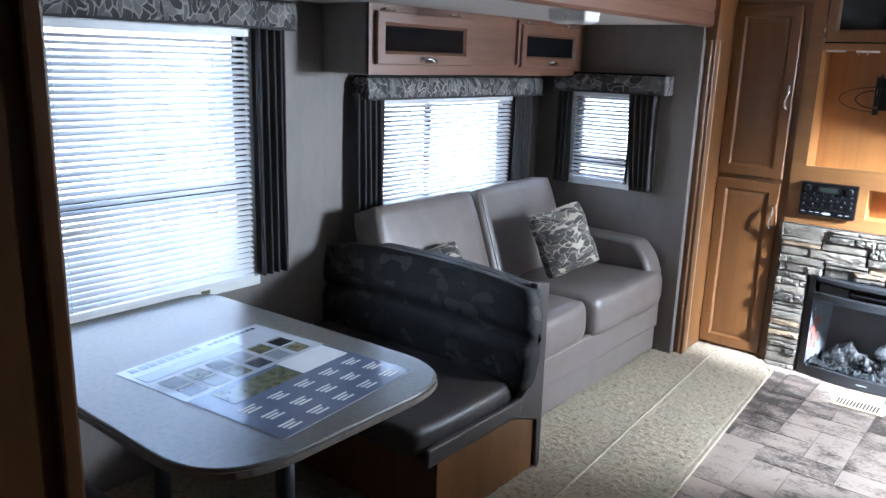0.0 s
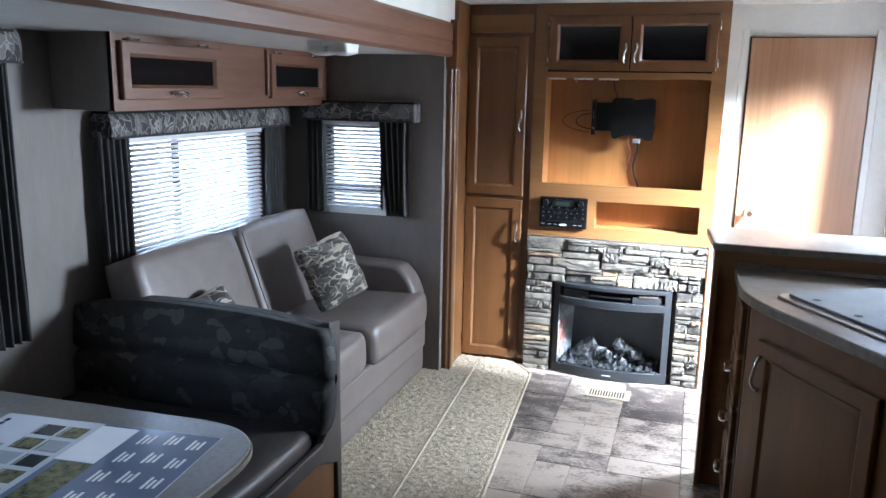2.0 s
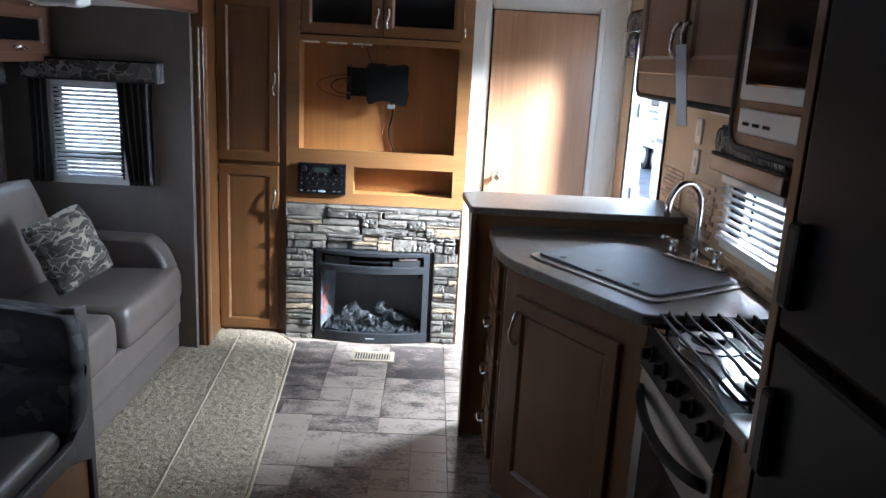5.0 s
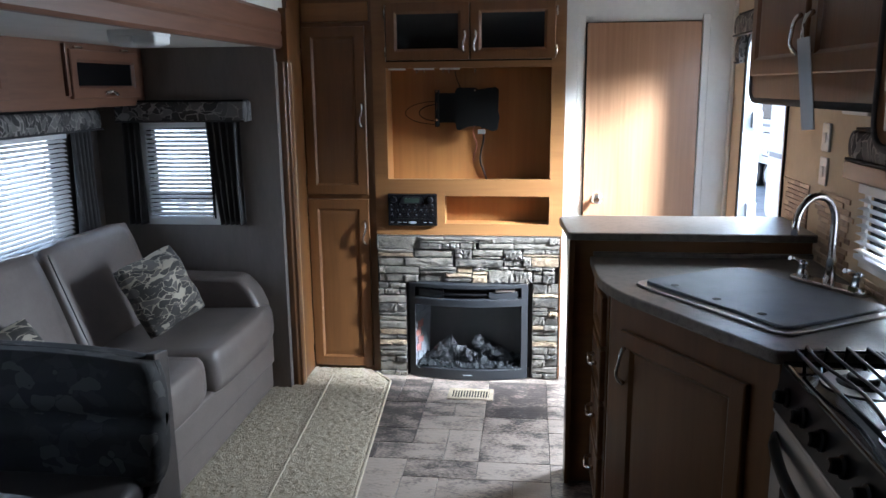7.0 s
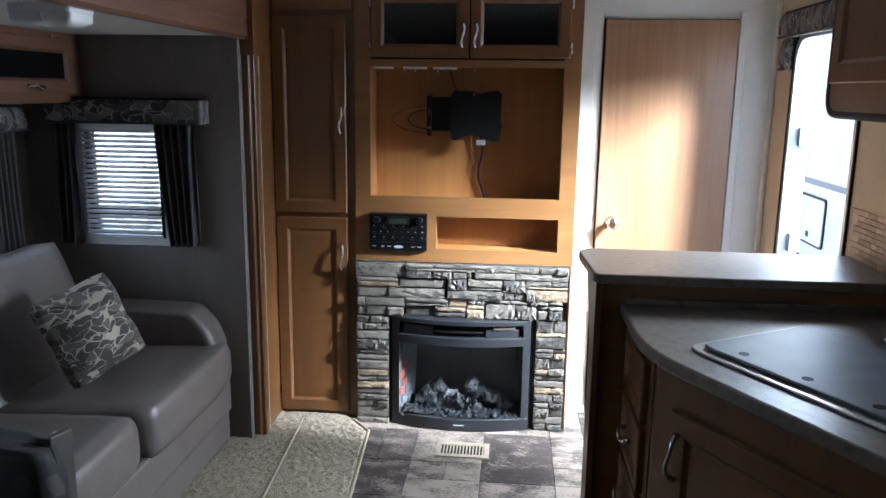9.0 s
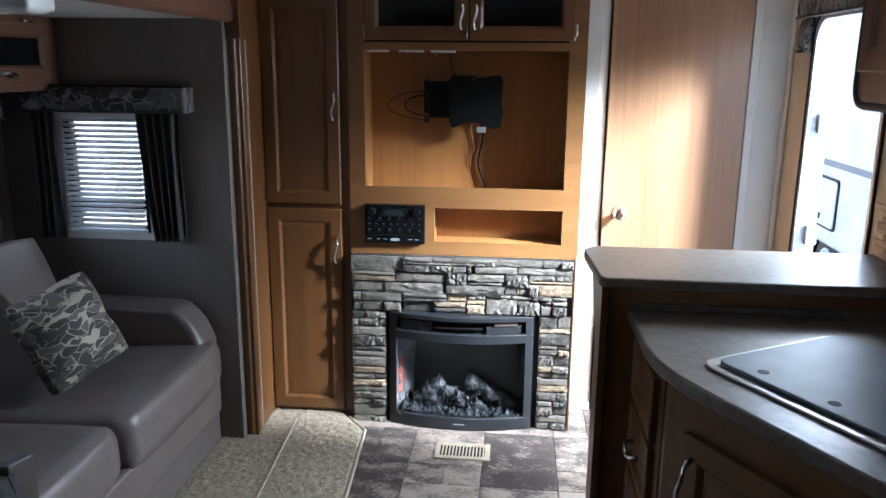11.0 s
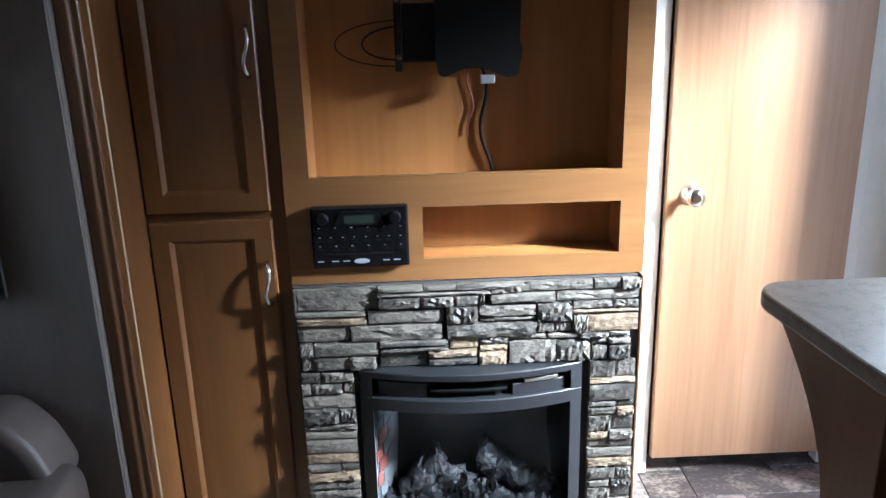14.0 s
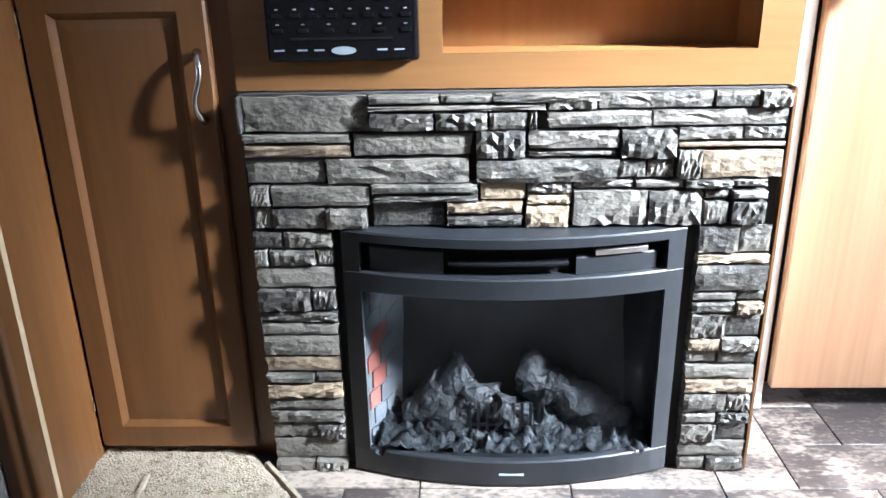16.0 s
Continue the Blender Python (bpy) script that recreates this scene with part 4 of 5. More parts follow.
course(-0.866, 0.786, 0.067, [0.010, 0.226])
course(-0.628, 0.786, 0.018, [0.126, 0.094, 0.19])
course(-0.628, 0.768, 0.013, [0.312])
course(-0.628, 0.755, 0.034, [0.116, 0.096, 0.070, 0.018])
course(-0.312, 0.786, 0.031, [0.088, 0.205, 0.078, 0.056])
course(-0.312, 0.754, 0.031, [0.185, 0.242])
course(-0.862, 0.718, 0.019, [0.198])
course(-0.862, 0.698, 0.024, [0.198], (0,))
course(-0.660, 0.718, 0.042, [0.216])
course(-0.440, 0.722, 0.052, [0.092])
course(-0.345, 0.720, 0.034, [0.162])
course(-0.180, 0.722, 0.055, [0.100])
course(-0.078, 0.722, 0.025, [0.115, 0.076])
course(-0.078, 0.696, 0.012, [0.19], (0,))
course(-0.862, 0.672, 0.048, [0.148, 0.266])
course(-0.345, 0.684, 0.015, [0.16])
course(-0.440, 0.668, 0.044, [0.258])
course(-0.180, 0.666, 0.036, [0.050, 0.050])
course(-0.078, 0.682, 0.054, [0.045, 0.145], (1,))
course(-0.858, 0.622, 0.040, [0.040, 0.184])
course(-0.630, 0.626, 0.021, [0.196])
course(-0.630, 0.604, 0.016, [0.196])
course(-0.432, 0.626, 0.036, [0.086], (0,))
course(-0.346, 0.626, 0.024, [0.084])
course(-0.346, 0.601, 0.020, [0.084], (0,))
course(-0.260, 0.628, 0.018, [0.110, 0.088, 0.088, 0.066])
course(-0.856, 0.580, 0.043, [0.036, 0.102, 0.078])
course(-0.632, 0.587, 0.048, [0.136])
course(-0.494, 0.589, 0.024, [0.142], (0,))
course(-0.494, 0.564, 0.024, [0.142])
course(-0.348, 0.580, 0.043, [0.082], (0,))
course(-0.262, 0.609, 0.068, [0.138, 0.098])
course(-0.022, 0.606, 0.018, [0.046, -0.004, 0.064])
course(-0.022, 0.586, 0.046, [0.046, -0.004, 0.064])
z = 0.532
for h, ws, wm in ((0.034, [0.06, 0.095], ()), (0.034, [0.03, 0.09, 0.035], ()), (0.043, [0.155], ()), (0.044, [0.105, 0.05], ()), (0.024, [0.155], ()), (0.028, [0.155], ()), (0.046, [0.155], ()), (0.034, [0.155], (0,)),
                  (0.020, [0.10, 0.055], ()), (0.032, [0.155], (0,)), (0.030, [0.155], ()), (0.031, [0.155], ()), (0.034, [0.095, 0.06], ()), (0.050, [0.155], ()), (0.030, [0.085, 0.07], ())):
    course(-0.863, z, h * 1.02, ws, wm)
    z -= h * 1.02 + 0.001
z = 0.538
for h, ws, wm in ((0.052, [0.078, 0.060], ()), (0.018, [0.138], (0,)), (0.050, [0.138], ()), (0.020, [0.085, 0.053], ()), (0.024, [0.085, 0.053], (1,)), (0.046, [0.070, 0.068], ()), (0.028, [0.064, 0.074], (0,)),
                  (0.026, [0.062, 0.076], ()), (0.030, [0.138], ()), (0.026, [0.138], (0,)), (0.040, [0.088, 0.050], ()), (0.024, [0.07, 0.068], ()), (0.040, [0.074, 0.064], ()), (0.034, [0.138], ()), (0.03, [0.06, 0.078], ())):
    course(-0.026, z, h * 1.07, ws, wm)
    z -= h * 1.07 + 0.001

# ---- closet door and entry ----
cd = thing("door_1", (0.53, 4.62, 0), "closed flat wood-veneer closet door with a round knob", "door", kind="structure")
slab = part("slab", box(0.243, 0.824, 4.605, 4.632, 0.066, 1.89, 0.003), DOORWOOD, cd)
kn = move(lathe([(0.030, 0), (0.031, 0.004), (0.014, 0.010), (0.011, 0.028), (0.022, 0.036), (0.029, 0.048), (0.027, 0.060), (0.012, 0.066)], 24), pose(0.314, 4.606, 0.970, 90))
part("door_knob", kn, CHROME, slab, "polished metal round knob", True)
cas = bmesh.new()
box(0.196, 0.234, 4.622, 4.641, 0.0, 1.93, 0.004, bm=cas)
box(0.833, 0.871, 4.628, 4.641, 0.066, 1.93, 0.004, bm=cas)
# Black sheet behind the slab, painting the gap's shade over the pale wall.
part("reveal_shade", box(0.2375, 0.8295, 4.634, 4.6405, 0.067, 1.896), MATTE, cd, "black sheet standing in for the shade round the slab")
part("door_frame", cas, PALE, cd, "pale narrow casing")
part("corner_trim", box(EX - 0.018, EX - 0.001, 4.600, 4.641, 0.0, CZ - 0.002, 0.006), PALE, cd)
part("white_strip", box(0.129, 0.194, 4.60, 4.641, 0.0, CZ - 0.003), PALE, cd, "pale wall strip beside the hutch")

ent = thing("door_2", (EX, 4.04, 0), "open entry doorway with rounded aluminium frame", "doorway", kind="structure")


def arch_strip(y0, y1, z1, inset, w, x0, x1):
    outer = [(y0 + inset, 0.0)] + [p for p in rounded([(y0 + inset, 0.9), (y0 + inset, z1 - inset), (y1 - inset, z1 - inset), (y1 - inset, 0.9)], [0, 0.12, 0.12, 0], 8)] + [(y1 - inset, 0.0)]
    ii = inset + w
    inner = [(y0 + ii, 0.0)] + [p for p in rounded([(y0 + ii, 0.9), (y0 + ii, z1 - ii), (y1 - ii, z1 - ii), (y1 - ii, 0.9)], [0, 0.10, 0.10, 0], 8)] + [(y1 - ii, 0.0)]
    bm = bmesh.new()
    R = [[bm.verts.new((x, y, z)) for y, z in line] for x, line in ((x0, outer), (x1, outer), (x1, inner), (x0, inner))]
    n = len(outer)
    for i in range(n - 1):
        for a in range(4):
            b = (a + 1) % 4
            bm.faces.new((R[a][i], R[a][i + 1], R[b][i + 1], R[b][i]))
    for i in (0, n - 1):
        bm.faces.new([R[a][i] for a in range(4)])
    return bm


part("frame", arch_strip(3.70, 4.38, 1.82, 0.0, 0.028, EX - 0.006, EX + 0.075), ALU, ent, "bluish aluminium frame")
part("gasket", arch_strip(3.70, 4.38, 1.82, -0.008, 0.010, EX - 0.010, EX - 0.001), BLACK, ent, "black rubber gasket")
part("corner_infill", prism([(3.70, 1.82), (3.70, 1.70), (3.735, 1.785), (3.82, 1.82)], "x", EX + 0.001, EX + 0.055), TAN, ent)
part("corner_infill", prism([(4.38, 1.82), (4.38, 1.70), (4.345, 1.785), (4.26, 1.82)], "x", EX + 0.001, EX + 0.055), TAN, ent)
for z in (0.30, 0.95, 1.40):
    part("hinge", box(EX + 0.03, EX + 0.075, 4.325, 4.351, z - 0.04, z + 0.04, 0.004), ALU, ent)
part("threshold", box(EX - 0.02, EX + 0.10, 3.69, 4.39, -0.011, 0.008, 0.004), ALU, ent)
v = valance("x", EX, 3.62, 4.47, 1.80, 1.90, -1, "dark leaf-print valance over the entry doorway", 0.05)
valance("x", EX, 4.40, 4.46, 1.67, 1.799, -1, "dark leaf-print end tab of the entry valance", 0.04)

# ---- upper cabinets of the slide-out ----
UX = -1.975
uc = thing("overhead_cabinet", (-2.1, 3.28, 1.50), "stained-wood overhead cabinet with dark glass doors above the sofa", "cabinet")
part("end_panel", box(WX + 0.001, UX - 0.002, 2.425, 2.44, 1.50, SZ - 0.001, 0.002), TAUPE, uc, "taupe end panel")
part("bottom", box(WX + 0.001, UX - 0.004, 2.44, SY - 0.002, 1.502, 1.515), TAUPE, uc)
# Black sheet that paints the shade inside the overhead cabinet.
part("back_shade_sheet", box(WX + 0.002, WX + 0.02, 2.44, SY - 0.002, 1.515, SZ - 0.002), MATTE, uc)
ff = bmesh.new()
for a, b, c, d in ((2.425, SY - 0.002, 1.498, 1.545), (2.425, SY - 0.002, 1.735, SZ - 0.001), (2.425, 2.475, 1.545, 1.735), (3.05, 3.50, 1.545, 1.735), (4.03, SY - 0.002, 1.545, 1.735)):
    box(UX - 0.018, UX, a, b, c, d, bm=ff)
part("face_frame", ff, OAK_L, uc)
part("divider", box(UX - 0.02, UX + 0.016, 3.455, 3.475, 1.55, SZ - 0.01, 0.002), OAK_L, uc)
for y, w in ((2.455, 0.62), (3.485, 0.565)):
    d = panel_door(uc, (UX, y, 1.538), (0, 1, 0), (1, 0, 0), w, 0.208, mat=OAK_L, glassy=SMOKED, stile=0.046, name="glass_door")
    handle(d, (UX + 0.020, y + w / 2, 1.560), "y", (1, 0, 0), 0.09)
    for f in (0.12, 0.80):
        part("hinge", tube([(UX + 0.014, y + w * f - 0.03, 1.753), (UX + 0.014, y + w * f + 0.03, 1.753)], 0.006, 6), BRASS, d, "", True)

# ceiling lamp of the slide-out
cl = thing("ceiling_lamp", (-1.40, 3.01, 1.735), "white twin-lens plastic ceiling lamp, switched off", "lamp")
part("base", prism(rounded([(-1.49, 2.94), (-1.31, 2.94), (-1.31, 3.08), (-1.49, 3.08)], 0.03), "z", 1.755, SZ), WHITE, cl)
for dx in (-0.043, 0.043):
    part("lens", move(cushion(0.085, 0.12, 0.05, 0.4, 6), pose(-1.40 + dx, 3.01, 1.745)), WHITE, cl, "ribbed white lens", True)

# ---- sofa ----
sofa = thing("sofa", (-1.75, 3.4, 0.0), "taupe leatherette jackknife sofa with two-part back", "sofa")
part("base", box(-2.18, -1.362, 2.74, 4.055, 0.045, 0.29, 0.015), VINYL, sofa)
part("front_rail", box(-1.39, -1.348, 2.74, 4.045, 0.185, 0.335, 0.012), VINYL, sofa)
for y in (2.80, 3.95):
    part("foot", box(-1.46, -1.42, y - 0.02, y + 0.02, 0.0, 0.046, 0.004), BLACK, sofa)
for a, b, dx in ((3.258, 4.05, 0.0), (2.735, 3.250, -0.02)):
    s = cushion(0.80, b - a, 0.20, 0.07, 12, 0.03, a)
    part("seat_cushion", move(s, pose(-1.72 + dx, (a + b) / 2, 0.397, 0, -2, 0)), VINYL, sofa, "", True)
for a, b in ((3.238, 3.955), (2.50, 3.230)):
    s = cushion(0.16, b - a, 0.60, 0.05, 12, 0.03, b)
    part("back_cushion", move(s, pose(-2.005, (a + b) / 2, 0.642, 0, -19, 0)), VINYL, sofa, "", True)
part("seam", tube([(-1.835 - 0.155 * k / 8, 3.234, 0.49 + 0.43 * k / 8) for k in range(9)], 0.003, 6), PIPING, sofa, "dark seam between the backs", True)
prof = rounded([(-2.14, 0.32), (-1.46, 0.32), (-1.372, 0.47), (-1.415, 0.575), (-1.485, 0.650), (-2.14, 0.658)], [0.02, 0.02, 0.03, 0.035, 0.035, 0.03], 5)
arm = soft_prism(prof, "y", 3.950, 4.118, 0.03)
part("armrest", arm, VINYL, sofa, "sloping far armrest", True)
prof2 = rounded([(-2.14, 0.06), (-1.46, 0.06), (-1.46, 0.48), (-1.56, 0.62), (-2.14, 0.68)], [0.02, 0.02, 0.05, 0.06, 0.04], 5)
part("armrest", soft_prism(prof2, "y", 2.60, 2.69, 0.03), VINYL, sofa, "sloping near armrest", True)


def pillow(loc, rot, size, label, spin=0):
    s = cushion(size, size, 0.20, 0.72, 14, 0.10, loc[1])
    for v in s.verts:
        k = abs(v.co.x * v.co.y) / (size * size / 4)
        v.co.x *= 1 + 0.09 * k
        v.co.y *= 1 + 0.09 * k
    p = solid("throw_pillow", s, PILLOWCLOTH, label, "pillow", "throw pillows", smooth=True)
    p.matrix_world = pose(*loc, *rot) @ pose(0, 0, 0, 0, 0, spin) @ Matrix.Translation((0, 0, -0.075))
    return p


pillow((-1.70, 3.54, 0.685), (66, 0, 70), 0.318, "square leaf-print pillow leaning against the sofa's back", 10)
pillow((-1.87, 2.77, 0.60), (60, -8, 80), 0.27, "square leaf-print pillow slumped at the sofa's near end")

# ---- dinette ----
bench = thing("dinette_bench", (-1.65, 2.25, 0), "dinette bench with dark seat and leaf-print backrest", "bench")
part("plinth", box(WX + 0.002, -1.196, 1.97, 2.56, 0.0, 0.280, 0.003), OAK, bench, "wood-grain bench box")
part("seat_board", box(WX + 0.002, -1.184, 1.93, 2.57, 0.281, 0.297, 0.002), VINYLD, bench)
part("seat_cushion", move(cushion(1.06, 0.60, 0.12, 0.12, 12, 0.03, 4), pose(-1.735, 2.165, 0.357)), VINYLD, bench, "", True)
bm = cushion(1.16, 0.115, 0.40, 0.0, 16, 0.0)
for v in bm.verts:
    u = v.co.x / 0.58
    t = (v.co.z + 0.20) / 0.40
    v.co.z += t * (0.022 * (1 - u * u) - 0.02 * max(0, u) ** 3 - 0.09 * max(0, -u - 0.35) ** 1.5)
    if v.co.y < 0:
        v.co.y -= 0.022 * (1 - (2 * t - 1) ** 2) * (1 - u ** 4) + 0.006 * noise.noise(Vector((u * 4, t * 3, 0))) - 0.034 * math.exp(-((t - 0.52) / 0.045) ** 2) - 0.018 * max(0, t - 0.55)
part("backrest", move(bm, pose(-1.735, 2.488, 0.575, -3)), PRINT, bench, "leaf-print backrest with a stitched channel", True)
part("back_board", box(WX + 0.003, -1.214, 2.555, 2.585, 0.30, 0.74, 0.004), VINYLD, bench)
pb = prism(rounded([(2.505, 0.780), (2.592, 0.765), (2.60, 0.0), (2.57, 0.0), (2.565, 0.24), (2.45, 0.37), (1.95, 0.335), (1.93, 0.30), (1.93, 0.36), (2.40, 0.44)][:3] + [(2.572, 0.0), (2.56, 0.22), (2.40, 0.28), (2.40, 0.32), (2.50, 0.385)], 0.006, 2), "x", -1.212, -1.182, 0.004)
part("end_board", pb, VINYLD, bench, "dark padded end board")
part("seat_welt", box(-1.200, -1.176, 1.90, 2.44, 0.283, 0.350, 0.008), VINYLD, bench)

near = thing("dinette_bench", (-1.7, 0.85, 0), "dinette bench with dark seat beside the hallway partition", "bench")
part("plinth", box(WX + 0.002, -1.196, 0.67, 1.0, 0.013, 0.280, 0.003), OAK, near, "wood-grain bench box")
part("seat_cushion", move(cushion(1.06, 0.40, 0.12, 0.12, 12, 0.03, 7), pose(-1.735, 0.875, 0.342)), VINYLD, near, "", True)

TZ = 0.682
tb = thing("dinette_table", (-1.6, 1.42, 0), "speckled beige dinette table with rounded corners", "table")
out = rounded([(WX + 0.035, 1.0), (-1.015, 1.0), (-1.015, 1.86), (WX + 0.035, 1.80)], [0.02, 0.24, 0.24, 0.10], 10)
part("tabletop", prism(out, "z", TZ - 0.032, TZ, 0.005), TABLETOP, tb)
inn = [(x, y) for x, y in rounded([(WX + 0.033, 0.997), (-1.011, 0.997), (-1.011, 1.864), (WX + 0.033, 1.804)], [0.02, 0.24, 0.24, 0.10], 10)]
part("edge_band", prism(inn, "z", TZ - 0.025, TZ - 0.009), LAMINATE, tb, "brown edge band")
for x in (-1.95, -1.30):
    lg = part("leg", tube([(x, 1.42, 0.02), (x, 1.42, TZ - 0.032)], 0.028, 14), SATIN, tb, "dark metal pole leg", True)
    part("floor_socket", move(lathe([(0.09, 0), (0.085, 0.01), (0.035, 0.022)], 18), pose(x, 1.42, 0.0)), ALU, lg)

# brochure on the table
sh = thing("brochure_sheet", (-1.42, 1.46, TZ + 0.0015), "glossy printed brochure sheet lying on the dinette table", "brochure")
SHM = pose(-1.425, 1.465, TZ + 0.0008, 0, 0, 6)


def sheet_box(name, u0, u1, v0, v1, mat, lift, parent, label=""):
    return part(name, move(box(u0, u1, v0, v1, lift, lift + 0.0006), SHM), mat, parent, label)


page = sheet_box("page", -0.325, 0.325, -0.265, 0.265, PAPER, 0, sh, "white and slate-blue page")
sheet_box("blue_field", -0.02, 0.322, -0.262, 0.262, INKBLUE, 0.001, page)
sheet_box("title_band", -0.255, -0.20, -0.25, 0.10, INKGREY, 0.001, page)
for k in range(8):
    sheet_box("title_letter", -0.312, -0.286, -0.235 + 0.031 * k, -0.212 + 0.031 * k, INKBLUE, 0.001, page)
for k in range(9):
    sheet_box("subtitle_letter", -0.305, -0.292, 0.04 + 0.022 * k, 0.056 + 0.022 * k, INKDARK, 0.001, page)
for i in range(2):
    for j in range(6):
        sheet_box("picture", -0.17 + 0.075 * i, -0.115 + 0.075 * i, -0.235 + 0.08 * j, -0.175 + 0.08 * j, (INKGREY, INKDARK, INKGOLD)[(i + j * 2) % 3], 0.001, page)
        sheet_box("caption", -0.178 + 0.075 * i, -0.174 + 0.075 * i, -0.235 + 0.08 * j, -0.175 + 0.08 * j, INKGOLD, 0.001, page)
sheet_box("food_picture", 0.0, 0.09, -0.20, 0.05, INKGOLD, 0.002, page, "dark gold picture")
sheet_box("pale_block", -0.02, 0.09, 0.055, 0.25, INKWHITE, 0.002, page)
for i in range(3):
    for j in range(5):
        u, w = 0.125 + 0.07 * i, -0.225 + 0.1 * j + 0.012 * (i % 2)
        for q in range(3):
            sheet_box("text_line", u + 0.013 * q, u + 0.007 + 0.013 * q, w + 0.004 * q, w + 0.055 - 0.01 * (q % 2), INKWHITE, 0.002, page)

# ---- kitchen ----
BX0 = 0.078
bar = thing("breakfast_bar", (0.55, 3.45, 0), "wood half wall with a raised brown laminate bar top", "counter")
part("bar_top", prism(rounded([(BX0, 3.60), (0.10, 3.245), (EX - 0.002, 3.245), (EX - 0.002, 3.65), (0.115, 3.65)], [0.03, 0.03, 0, 0, 0.03], 5), "z", 1.004, 1.034, 0.006), LAMINATE, bar, "raised bar top")
part("half_wall", box(0.128, EX - 0.002, 3.29, 3.37, 0.0, 1.004), OAK_H, bar)
part("end_panel", prism([(3.262, 0.0), (3.385, 0.0)] + [(3.385 + 0.21 * (k / 8) ** 2.2, 0.72 + 0.283 * k / 8) for k in range(9)] + [(3.262, 1.003)], "x", 0.108, 0.127, 0.002), OAK, bar, "curved wood end panel")

counter = thing("kitchen_worktop", (0.65, 2.8, 0.90), "brown speckled laminate corner worktop", "worktop")
cp = rounded([(0.188, 3.288), (0.188, 2.86), (0.555, 2.235), (EX - 0.002, 2.235), (EX - 0.002, 3.288)], [0, 0.16, 0.02, 0, 0], 8)
part("top", prism(cp, "z", 0.900, 0.936, 0.006), LAMINATE, counter)
part("splash_lip", box(0.20, EX - 0.004, 3.272, 3.289, 0.937, 0.955, 0.003), LAMINATE, counter)

dr = thing("drawer_cabinet", (0.5, 3.1, 0), "stained-wood drawer base cabinet in the peninsula", "cabinet")
part("carcass", prism([(0.222, 3.288), (0.222, 2.875), (EX - 0.004, 2.875), (EX - 0.004, 3.288)], "z", 0.0, 0.90), OAK, dr)
for z, h in ((0.70, 0.17), (0.50, 0.18), (0.30, 0.18), (0.08, 0.20)):
    f = panel_door(dr, (0.222, 3.24, z), (0, -1, 0), (-1, 0, 0), 0.315, h, stile=0.03, name="drawer")
    if z < 0.6:
        handle(f, (0.202, 3.085, z + h * 0.55), "y", (-1, 0, 0), 0.10)
A, B = Vector((0.226, 2.845, 0)), Vector((0.580, 2.262, 0))
uu = (B - A).normalized()
oo = Vector((uu.y, -uu.x, 0))
cc = thing("corner_cabinet", (0.6, 2.6, 0), "stained-wood angled sink cabinet with one framed door", "cabinet")
part("carcass", prism([(A.x, A.y), (B.x, B.y), (EX - 0.004, B.y), (EX - 0.004, 2.872), (A.x, 2.872)], "z", 0.0, 0.899), OAK, cc)
d = panel_door(cc, A + uu * 0.075 + Vector((0, 0, 0.09)), uu, oo, 0.52, 0.72)
handle(d, A + uu * 0.105 + oo * 0.02 + Vector((0, 0, 0.70)), "z", oo, 0.12)

SM = Matrix.Translation((0.645, 2.722, 0.936)) @ Matrix.Rotation(math.atan2(uu.y, uu.x), 4, 'Z')
sink = thing("sink_cover", (0.645, 2.722, 0.936), "grey sink cover board in a pale rim with finger holes", "sink")
part("rim", move(prism(rounded([(-0.31, -0.225), (0.31, -0.225), (0.31, 0.235), (-0.31, 0.235)], 0.05), "z", 0, 0.008, 0.003), SM), STEEL, sink, "pale metal rim")
part("board", move(prism(rounded([(-0.285, -0.20), (0.285, -0.20), (0.285, 0.21), (-0.285, 0.21)], 0.04), "z", 0.008, 0.018, 0.003), SM), material("slate_board", (0.15, 0.165, 0.185), 0.5, scale=12, spec=0.3), sink, "slate-grey cover board")
# Black discs laid on the board, painting the shade inside the finger holes.
for u in (-0.18, 0.0, 0.17):
    part("hole_shade_disc", move(lathe([(0.013, 0.0), (0.013, 0.0006)], 14), SM @ pose(u, -0.14 - 0.02, 0.0182)), MATTE, sink)

fau = thing("faucet", (0.915, 2.865, 0.936), "chrome gooseneck faucet with two lever handles", "faucet")
FM = Matrix.Translation((0.905, 2.868, 0.936)) @ Matrix.Rotation(math.atan2(uu.y, uu.x), 4, 'Z')
part("deck_plate", move(prism(rounded([(-0.14, -0.03), (0.14, -0.03), (0.14, 0.03), (-0.14, 0.03)], 0.028), "z", 0.001, 0.016, 0.004), FM), CHROME, fau)
neck = [(0, 0, 0.016), (0, 0, 0.10), (0, 0, 0.20)] + [(0, -0.085 + 0.085 * math.cos(a), 0.215 + 0.085 * math.sin(a)) for a in [math.pi * k / 10 for k in range(11)]] + [(0, -0.172, 0.185)]
part("spout", move(tube(neck, [0.018, 0.013] + [0.0115] * (len(neck) - 2), 12), FM), CHROME, fau, "", True)
for s in (-1, 1):
    part("valve", move(lathe([(0.024, 0.016), (0.02, 0.03), (0.016, 0.055), (0.018, 0.065), (0.006, 0.072)], 16), FM @ pose(0.10 * s, 0, 0)), CHROME, fau, "", True)
    part("lever", move(tube([(0.10 * s, 0, 0.062), (0.10 * s, -0.03, 0.076), (0.10 * s, -0.065, 0.084)], [0.007, 0.006, 0.008], 8), FM), CHROME, fau, "", True)
part("tag", move(box(0.10, 0.125, -0.045, -0.03, 0.018, 0.034, 0.003), FM), INKGOLD, fau, "small yellow-green tag")

